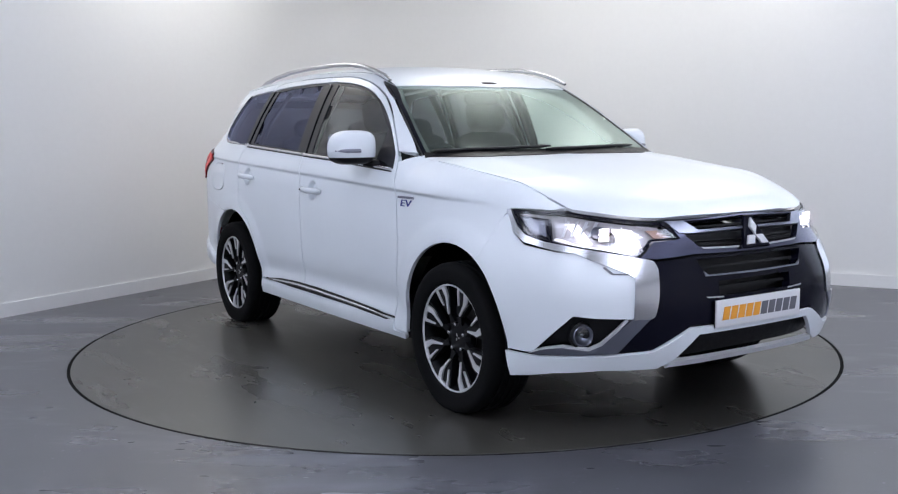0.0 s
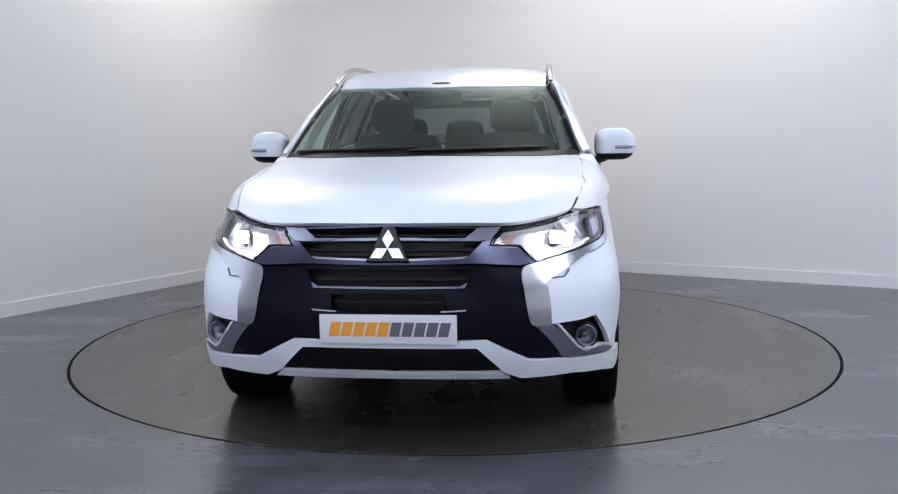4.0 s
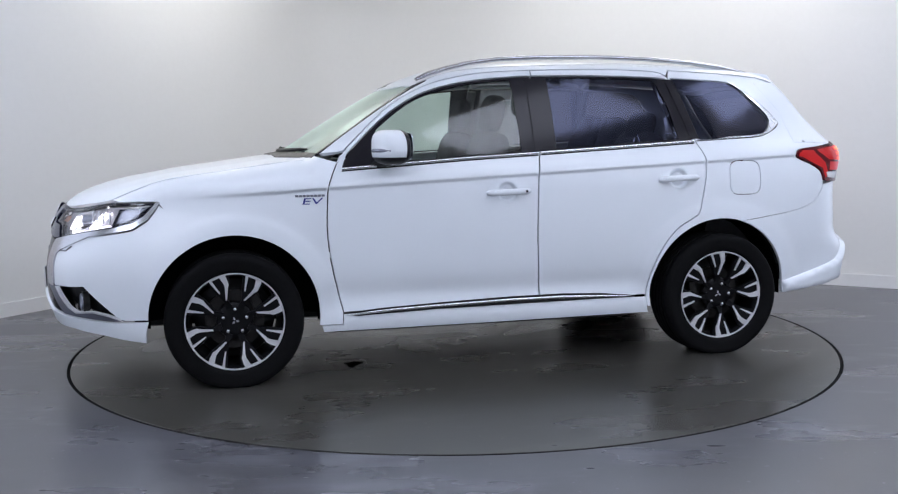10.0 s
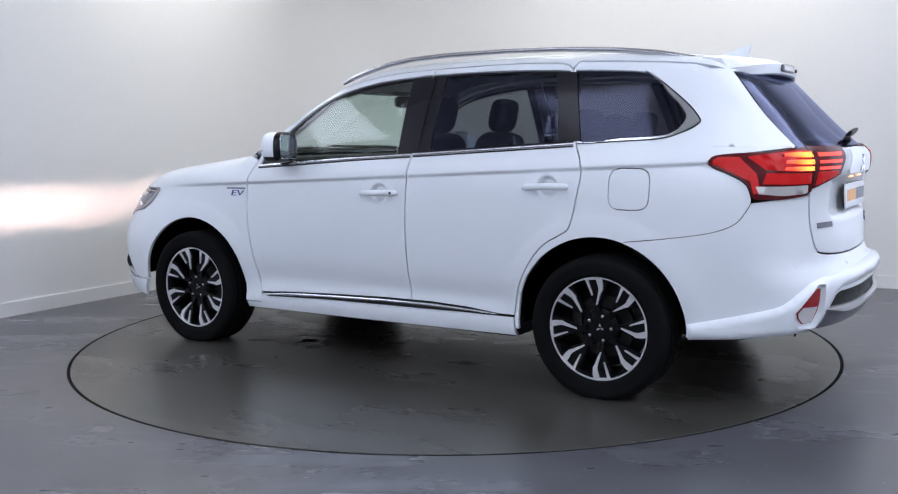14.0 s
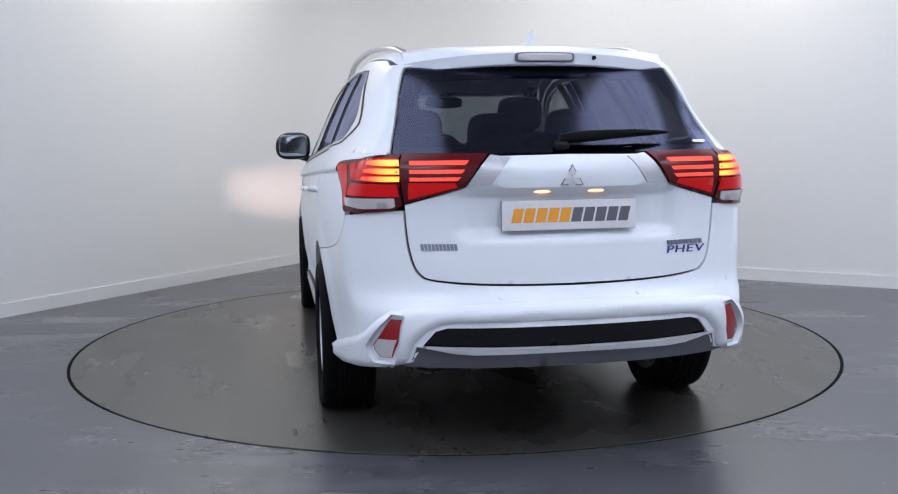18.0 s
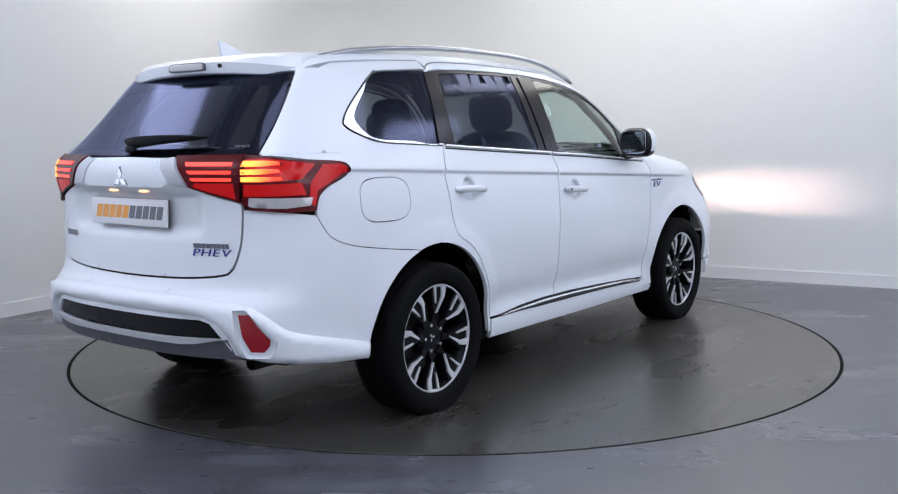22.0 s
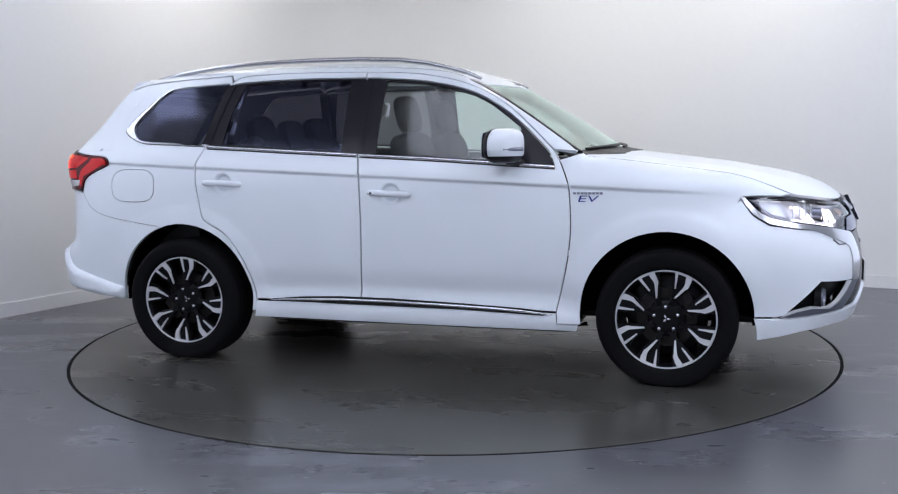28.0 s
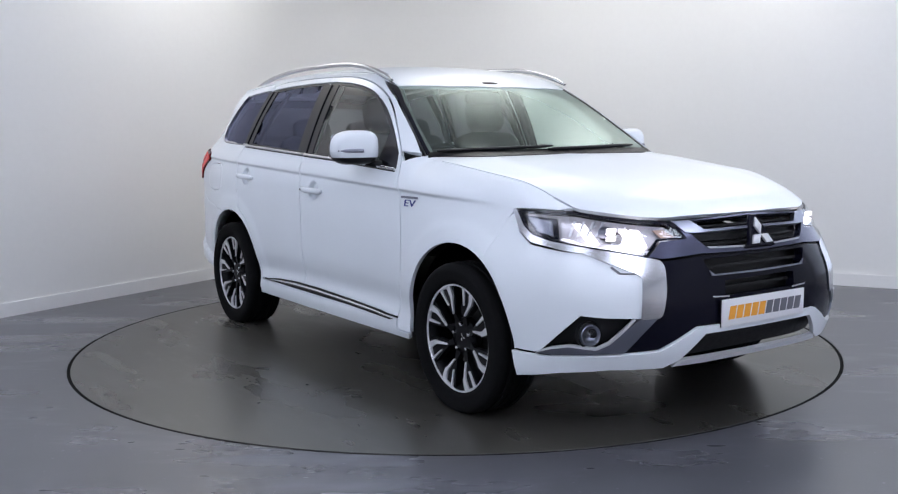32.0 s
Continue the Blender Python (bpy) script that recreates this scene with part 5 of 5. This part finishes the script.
# fog lamps
q = skin("f", 0.757, 0.448, -0.012) - Vector((0.022, 0, 0))
for s in (1, -1):
    at = Vector((q.x, s * q.y, q.z))
    m = look(at, at + Vector((1, s * 0.25, 0))) @ pose(0, 0, 0, -90) @ Matrix.Scale(0.84, 4)
    fog = part("fog_lamp", lathe([(0.052, -0.03), (0.052, 0.012), (0.048, 0.016), (0.043, 0.012), (0.04, 0.0)], 32, m), GUNMETAL, car, "round grey-ringed fog lamp")
    part("fog_reflector", lathe([(0.042, 0.0), (0.034, -0.012), (0.018, -0.024), (0.0004, -0.028)], 32, m), GUNMETAL, fog)
    part("fog_lens", lathe([(0.0004, 0.010), (0.03, 0.006), (0.044, 0.002)], 32, m), LENS, fog)
    part("fog_bulb", lathe([(0.0004, 0.0), (0.01, -0.006), (0.01, -0.022)], 14, m), GREY_TRIM, fog)
    part("fog_ring", lathe([(0.062, -0.03), (0.064, 0.002), (0.058, 0.006), (0.052, -0.01)], 32, m), BLACK, fog)

# emblems: three plain rhombs
panel("lamp_lens_side", "tail", S((-1.852, 1.104), (-1.853, 1.116), (-1.880, 1.128), (-1.96, 1.128), (-2.035, 1.06), (-2.050, 0.985), (-2.028, 0.972), (-2.012, 1.028), (-1.93, 1.066)), RED_LENS, car, "red side lens", lift=0.0115, gap=0, depth=0.003)
panel("lamp_lens_low", "tail", S((-2.075, 1.062)) + Re((0.735, 1.062), (0.632, 1.062), (0.632, 1.016)) + S((-2.062, 1.016)), RED_LENS, car, "red lower lens", lift=0.0115, gap=0, depth=0.003)
panel("lamp_lens_top", "tail", S((-1.99, 1.130), (-2.07, 1.075)) + Re((0.735, 1.070), (0.632, 1.070), (0.632, 1.150), (0.70, 1.152)), RED_LENS, car, "red upper lens", lift=0.0113, gap=0, depth=0.003)
panel("lamp_lens_low", "tail", Re((0.600, 1.066), (0.600, 1.005), (0.425, 1.052), (0.435, 1.066)), RED_LENS, car, "red lower lens", lift=0.0115, gap=0, depth=0.003)


def rhombs(scale, thick):
    out = []
    h, w = 0.052 * scale, 0.030 * scale
    a = [(0, 0), (w, h), (0, 2 * h), (-w, h)]
    for turn in (0, 120, 240):
        c, s = math.cos(radians(turn)), math.sin(radians(turn))
        out.append(prism([(x * c - z * s, x * s + z * c) for x, z in a], thick, bevel=0.0))
    return join(*out)


m = skin_frame("f", 0, 0.817, 0.022)
plinth = part("emblem_plinth", prism([(-0.085, -0.060), (0.085, -0.060), (0.070, -0.035), (0.022, 0.080), (-0.022, 0.080), (-0.070, -0.035)], 0.022, m @ pose(0, -0.022, 0), 0.004), GLOSS_BLACK, car)
part("emblem", rhombs(0.72, 0.008), BRIGHT, plinth, "bright three-part emblem").matrix_local = m @ pose(0, 0, -0.010)
m = skin_frame("r", 0, 1.083, 0.002)
# larger dark rhombs underneath put the shade at the emblem's edges into colour
rear_mark = part("emblem", rhombs(0.50, 0.008), GUNMETAL, car, "bright three-part emblem with a dark edge")
rear_mark.matrix_local = m @ pose(0, 0, -0.006)
part("emblem_face", rhombs(0.445, 0.0095), CHROME, rear_mark)


# number plates with printed bars
def plate(m, border=0.005):
    pl = part("number_plate", box(0.525, 0.008, 0.112, (0, 0, 0), 0.003), PLATE, car, "white dealer plate with orange and grey print")
    pl.matrix_local = m
    part("plate_backing", box(0.525 + 2 * border, 0.006, 0.112 + 2 * border, (0, -0.006, 0), 0.003), BLACK, pl)
    slant = 0.006
    for i in range(10):
        x = -0.222 + i * 0.0465
        w = 0.0385
        hole = [(x - slant, -0.027), (x + w - slant, -0.027), (x + w + slant, 0.027), (x + slant, 0.027)]
        # the side that faces out of the car has its reading direction from the plate's right
        bm = prism([(-a, b) for a, b in hole], 0.0012, Matrix.Translation((0, 0.004, 0)))
        part("printed_bar", bm, ORANGE if i < 5 else PRINT_GREY, pl)
    return pl


plate(pose(2.300, 0, 0.515, 0, 0, -90), 0.001)
plate(pose(-2.300, 0, 0.938, 3, 0, 90), 0.001)
part("plate_carrier", box(0.05, 0.50, 0.10, (2.275, 0, 0.515), 0.01), BLACK, car)
# pale glowing blobs stand for hidden plate lamps and their light on the paint
for s in (1, -1):
    part("plate_lamp", blob(0.014, 0.032, 0.006, 2, (-2.296, s * 0.105, 1.026)), WARM_GLOW, car, "warm glow of a hidden plate lamp")


# badges as plain bars
def badge(kind, u, v, rows, flip=1):
    """rows: (width, height, offset up, pieces, material)"""
    m = skin_frame(kind, u, v, 0.001)
    for w, h, dz, n, mat in rows:
        for i in range(n):
            a = -w / 2 + w * i / n
            b = a + w / n * 0.82
            part("badge_bar", prism([(a - 0.1 * h, dz - h / 2), (b - 0.1 * h, dz - h / 2), (b + 0.1 * h, dz + h / 2), (a + 0.1 * h, dz + h / 2)], 0.003, m), mat, car)


def lettering(text, kind, u, v, size, wide, mat, label):
    """Raised letters with the built-in font, side by side, centred on the skin."""
    frame_m = skin_frame(kind, u, v, 0.002)
    for i, ch in enumerate(text):
        cu = bpy.data.curves.new("letters", "FONT")
        cu.body, cu.size, cu.extrude = ch, size, 0.0016
        cu.align_x, cu.align_y, cu.shear = "CENTER", "CENTER", 0.15
        ob = bpy.data.objects.new("letters", cu)
        bpy.context.scene.collection.objects.link(ob)
        me = bpy.data.meshes.new_from_object(ob.evaluated_get(bpy.context.evaluated_depsgraph_get()))
        bpy.data.objects.remove(ob)
        bm = bmesh.new()
        bm.from_mesh(me)
        bpy.data.meshes.remove(me)
        bpy.data.curves.remove(cu)
        shift = Matrix.Translation(((i - (len(text) - 1) / 2) * size * (0.66 if len(text) > 2 else 0.56), 0, 0))
        bmesh.ops.transform(bm, matrix=frame_m @ Matrix(((-wide, 0, 0, 0), (0, 0, 1, 0), (0, 1, 0, 0), (0, 0, 0, 1))) @ shift, verts=bm.verts)
        part("badge_letter", bm, mat, car, label + " " + ch)


for k in ("s", "m"):
    badge(k, 0.945, 0.949, [(0.15, 0.011, 0, 8, GUNMETAL)])
    lettering("EV", k, 0.940, 0.920, 0.046, 2.0, BLUE, "raised blue letter")
badge("r", -0.478, 0.817, [(0.17, 0.018, 0, 9, GUNMETAL)])
lettering("PHEV", "r", -0.478, 0.789, 0.042, 1.7, BLUE, "raised blue letter")
badge("r", 0.495, 0.825, [(0.14, 0.024, 0, 10, GUNMETAL)])
lettering("4WD", "r", -0.57, 1.205, 0.018, 2.0, CHROME, "small bright letter")

# lit bars and other lenses in the tail lamps
for z in (1.135, 1.108, 1.081):
    h = 0.009
    panel("lamp_bar", "tail", Re((0.632, z + h), (0.700, z + h), (0.735 + (1.135 - z) * 0.4, z + h * 0.6), (0.742 + (1.135 - z) * 0.4, z - h * 0.6), (0.700, z - h), (0.632, z - h)), TAIL_GLOW, car, "lit tail lamp bar", lift=0.0125, gap=0, depth=0.003)
    panel("lamp_bar", "tail", Re((0.595, z + h - 0.004), (0.385 + (1.135 - z) * 0.55, z + h - 0.004), (0.397 + (1.135 - z) * 0.55, z - h + 0.002), (0.595, z - h + 0.002)), RED_GLOW, car, "lit red tail lamp bar", lift=0.0125, gap=0, depth=0.003)
panel("clear_lens", "tail", Re((0.645, 0.978), (0.66, 0.972), (0.760, 0.966)) + S((-2.045, 0.975), (-2.035, 1.005)) + Re((0.745, 1.008), (0.65, 1.010)), CLEAR_LENS, car, "pale lower lamp lens", lift=0.0125, gap=0, depth=0.003)
panel("lamp_border", "tail", Re((0.62, 0.983), (0.655, 0.962), (0.765, 0.950)) + S((-2.03, 0.952), (-2.02, 0.968)) + Re((0.75, 0.966), (0.66, 0.972), (0.64, 0.985), (0.628, 1.0), (0.628, 1.168), (0.618, 1.17)), DEEP_RED, car, lift=0.0122, gap=0, depth=0.003)
panel("reversing_lens", "tail", Re((0.655, 0.486), (0.672, 0.414), (0.711, 0.412), (0.729, 0.436), (0.734, 0.460), (0.720, 0.486)), CLEAR_LENS, car, "pale reversing lens", lift=0.010, both=False)
part("tailpipe", lathe([(0.026, 0.0), (0.028, 0.003), (0.028, 0.22), (0.024, 0.22), (0.024, 0.004), (0.026, 0.0)], 24, pose(-2.12, -0.52, 0.318, 0, 0, -90)), BLACK, car, "dark steel tailpipe")
bm = lathe([(0.011 + 0.003 * math.cos(a), 0.003 * math.sin(a)) for a in [2 * math.pi * k / 8 for k in range(9)]], 20, pose(-2.17, 0.60, 0.340, 0, 0, -90))
part("sensor_ring", bm, BLACK, car, "small black ring under the bumper")


# ---- inside the car ----
part("cabin_floor", box(2.9, 1.12, 0.05, (-0.45, 0, 0.42), 0.01), CABIN, car)
part("boot_liner", box(0.75, 1.2, 0.55, (-1.75, 0, 0.72), 0.04), CABIN, car)
panel("headliner", "t", full(To((0.36, 0), (0.34, 0.45), (-0.2, 0.54), (-1.2, 0.52), (-1.75, 0.44), (-1.75, 0))), LINER, car, "pale headliner", lift=-0.045, depth=0.0, both=False, cell=0.1)
for pts, r, flat in (([(0.84, 0.69, 1.13), (0.62, 0.655, 1.30), (0.42, 0.60, 1.45), (0.30, 0.54, 1.50)], 0.025, 0.7),
                     ([(-0.28, 0.80, 1.12), (-0.29, 0.70, 1.33), (-0.30, 0.57, 1.53)], 0.03, 0.5), ([(-1.15, 0.78, 1.15), (-1.12, 0.69, 1.33), (-1.08, 0.55, 1.53)], 0.03, 0.5)):
    on_both("pillar_trim", lambda: tube(pts, r, 8, flat), PILLAR_TRIM, "grey pillar trim")
on_both("door_lining", lambda: join(box(1.0, 0.06, 0.62, (0.27, 0.79, 0.77), 0.03), box(0.55, 0.06, 0.56, (-0.68, 0.79, 0.88), 0.03), box(0.7, 0.10, 0.05, (0.2, 0.75, 0.88), 0.02), box(0.85, 0.05, 0.06, (-1.65, 0.68, 1.16), 0.02)), CABIN, "dark door lining")
bm = join(box(0.42, 1.44, 0.20, (0.74, 0, 1.00), 0.06, 3), box(0.30, 1.30, 0.06, (0.86, 0, 1.095), 0.028, 3), box(0.12, 0.36, 0.10, (0.50, -0.37, 1.09), 0.03, 3), box(0.5, 0.22, 0.35, (0.45, 0, 0.78), 0.04, 3), box(0.25, 0.3, 0.3, (0.62, 0, 0.9), 0.04))
part("dashboard", bm, CABIN, car, "dark plastic dashboard")
bm = bmesh.new()
wheel_m = pose(0.36, -0.37, 1.03, 0, -62, 0)
n = 28
rings = []
for i in range(n):
    a = 2 * math.pi * i / n
    rings.append([bm.verts.new(((0.18 + 0.016 * math.cos(b)) * math.cos(a), (0.18 + 0.016 * math.cos(b)) * math.sin(a), 0.016 * math.sin(b))) for b in [2 * math.pi * k / 8 for k in range(8)]])
for i in range(n):
    a, b = rings[i], rings[(i + 1) % n]
    for k in range(8):
        bm.faces.new((a[k], b[k], b[(k + 1) % 8], a[(k + 1) % 8]))
sw = part("steering_wheel", join(bm, box(0.12, 0.12, 0.05, (0, 0, -0.01), 0.025), box(0.03, 0.34, 0.02, (0, 0, -0.01), 0.006), box(0.18, 0.03, 0.02, (-0.08, 0, -0.01), 0.006)), CABIN, car, "dark steering wheel")
sw.matrix_local = wheel_m
part("inner_mirror", blob(0.02, 0.12, 0.035, 4, (0.33, 0, 1.45)), CABIN, car, "dark inner mirror")
part("sensor_housing", blob(0.04, 0.075, 0.025, 3, (0.375, 0, 1.515)), CABIN, car)
on_both("sun_visor", lambda: box(0.16, 0.38, 0.02, (0.27, 0.34, 1.535), 0.008, m=pose(0, 0, 0, 0, 18, 0)), LINER)


def seat(x, y, w, lean, head_z, rear=False):
    """A cushion, a backrest and a headrest on two pins."""
    st = part("seat", blob(0.26, w / 2, 0.09, 4, (x + 0.24, y, 0.66)), FABRIC, car, "dark cloth seat")
    m = pose(x, y, 0.68, 0, -lean, 0)
    part("backrest", blob(0.075, w / 2, 0.30, 5, (0, 0, 0.29)), FABRIC, st).matrix_local = m
    part("headrest", blob(0.05, 0.135, 0.105, 3.5, (0.02, 0, head_z)), FABRIC, st).matrix_local = m
    part("headrest_pins", join(*(tube([(0.01, d, head_z - 0.2), (0.01, d, head_z)], 0.007, 8, 1, (1, 0, 0)) for d in (-0.06, 0.06))), CHROME, st).matrix_local = m


seat(-0.02, 0.37, 0.50, 13, 0.695)
seat(-0.02, -0.37, 0.50, 13, 0.695)
seat(-0.92, 0.40, 0.50, 16, 0.60)
seat(-0.92, -0.40, 0.50, 16, 0.60)
seat(-0.92, 0.0, 0.30, 16, 0.58)


# ---- parts that belong to a part of the car ----
def middle(ob):
    c = [Vector(b) for b in ob.bound_box]
    return ob.matrix_local @ (sum(c, Vector()) / 8)


def nest(child, owner, test=None):
    """Puts every part named child under the part named owner on its own side of the car."""
    owners = [o for o in car.children if o.name.split(".")[0] == owner]
    for ob in [o for o in car.children if o.name.split(".")[0] == child]:
        c = middle(ob)
        if ob.children or (test and not test(c)):
            continue
        near = min(owners, key=lambda o: (middle(o) - c).length)
        ob.parent = near
        ob.matrix_parent_inverse = near.matrix_local.inverted()


nest("door_handle", "front_door", lambda c: c.x > -0.6)
nest("door_handle", "rear_door")
nest("handle_button", "front_door")
nest("front_window", "front_door")
nest("rear_window", "rear_door")
nest("window_frame", "front_door", lambda c: c.x > -0.2)
nest("window_frame", "rear_door")
nest("belt_strip", "front_door", lambda c: c.x > 0)
nest("belt_strip", "rear_door")
nest("belt_gap", "front_door", lambda c: c.x > 0)
nest("belt_gap", "rear_door")
for child in ("quarter_window", "quarter_strip", "quarter_gap", "fuel_flap", "charging_flap"):
    nest(child, "quarter_panel")
for child in ("tailgate_window", "tailgate_window_border", "gate_wing", "gate_garnish", "rear_wiper", "wiper_pivot"):
    nest(child, "tailgate")
for child in ("badge_bar", "badge_letter"):
    nest(child, "tailgate", lambda c: c.x < 0)
    nest(child, "front_wing")
nest("emblem", "tailgate", lambda c: c.x < 0)
for child in ("headlamp_bowl", "lamp_reflector", "lamp_corner", "lamp_edge", "marker_frame", "lamp_pocket", "lamp_rib", "lamp_module", "daytime_strip", "amber_marker"):
    nest(child, "headlamp")
for child in ("lamp_lens_side", "lamp_lens_top", "clear_lens", "lamp_border"):
    nest(child, "tail_lamp")
for child in ("lamp_bar", "lamp_lens_low"):
    nest(child, "tail_lamp", lambda c: abs(c.y) > 0.61)
    nest(child, "tailgate_lamp")
for child in ("grille_bar", "grille_slat"):
    nest(child, "grille_frame", lambda c: c.z > 0.755)
nest("grille_slat", "lower_fascia")
nest("slot_strip", "lower_fascia")
nest("reversing_lens", "bumper_reflector")
nest("reflector_frame", "bumper_reflector")
nest("washer_cover", "front_bumper")
nest("bonnet_channel", "front_wing")
for child in ("fog_surround", "fog_bezel", "bezel_strip"):
    nest(child, "front_bumper")
for child in ("parking_sensor", "bumper_insert", "bumper_strip", "bumper_skid", "bumper_ridge"):
    nest(child, "rear_bumper")
nest("sill_strip", "sill")
nest("sill_groove", "sill")
nest("screen_seal", "windscreen")


# ---- what moves: the turntable and the car on it ----
def motions():
    walk(turntable, [(t, pose(0, 0, 0, 0, 0, a)) for t, a in TURN])
    walk(car, [(t, pose(0, 0, 0, 0, 0, a) @ pose(0.0092, -0.0149, 0)) for t, a in TURN])


motions()
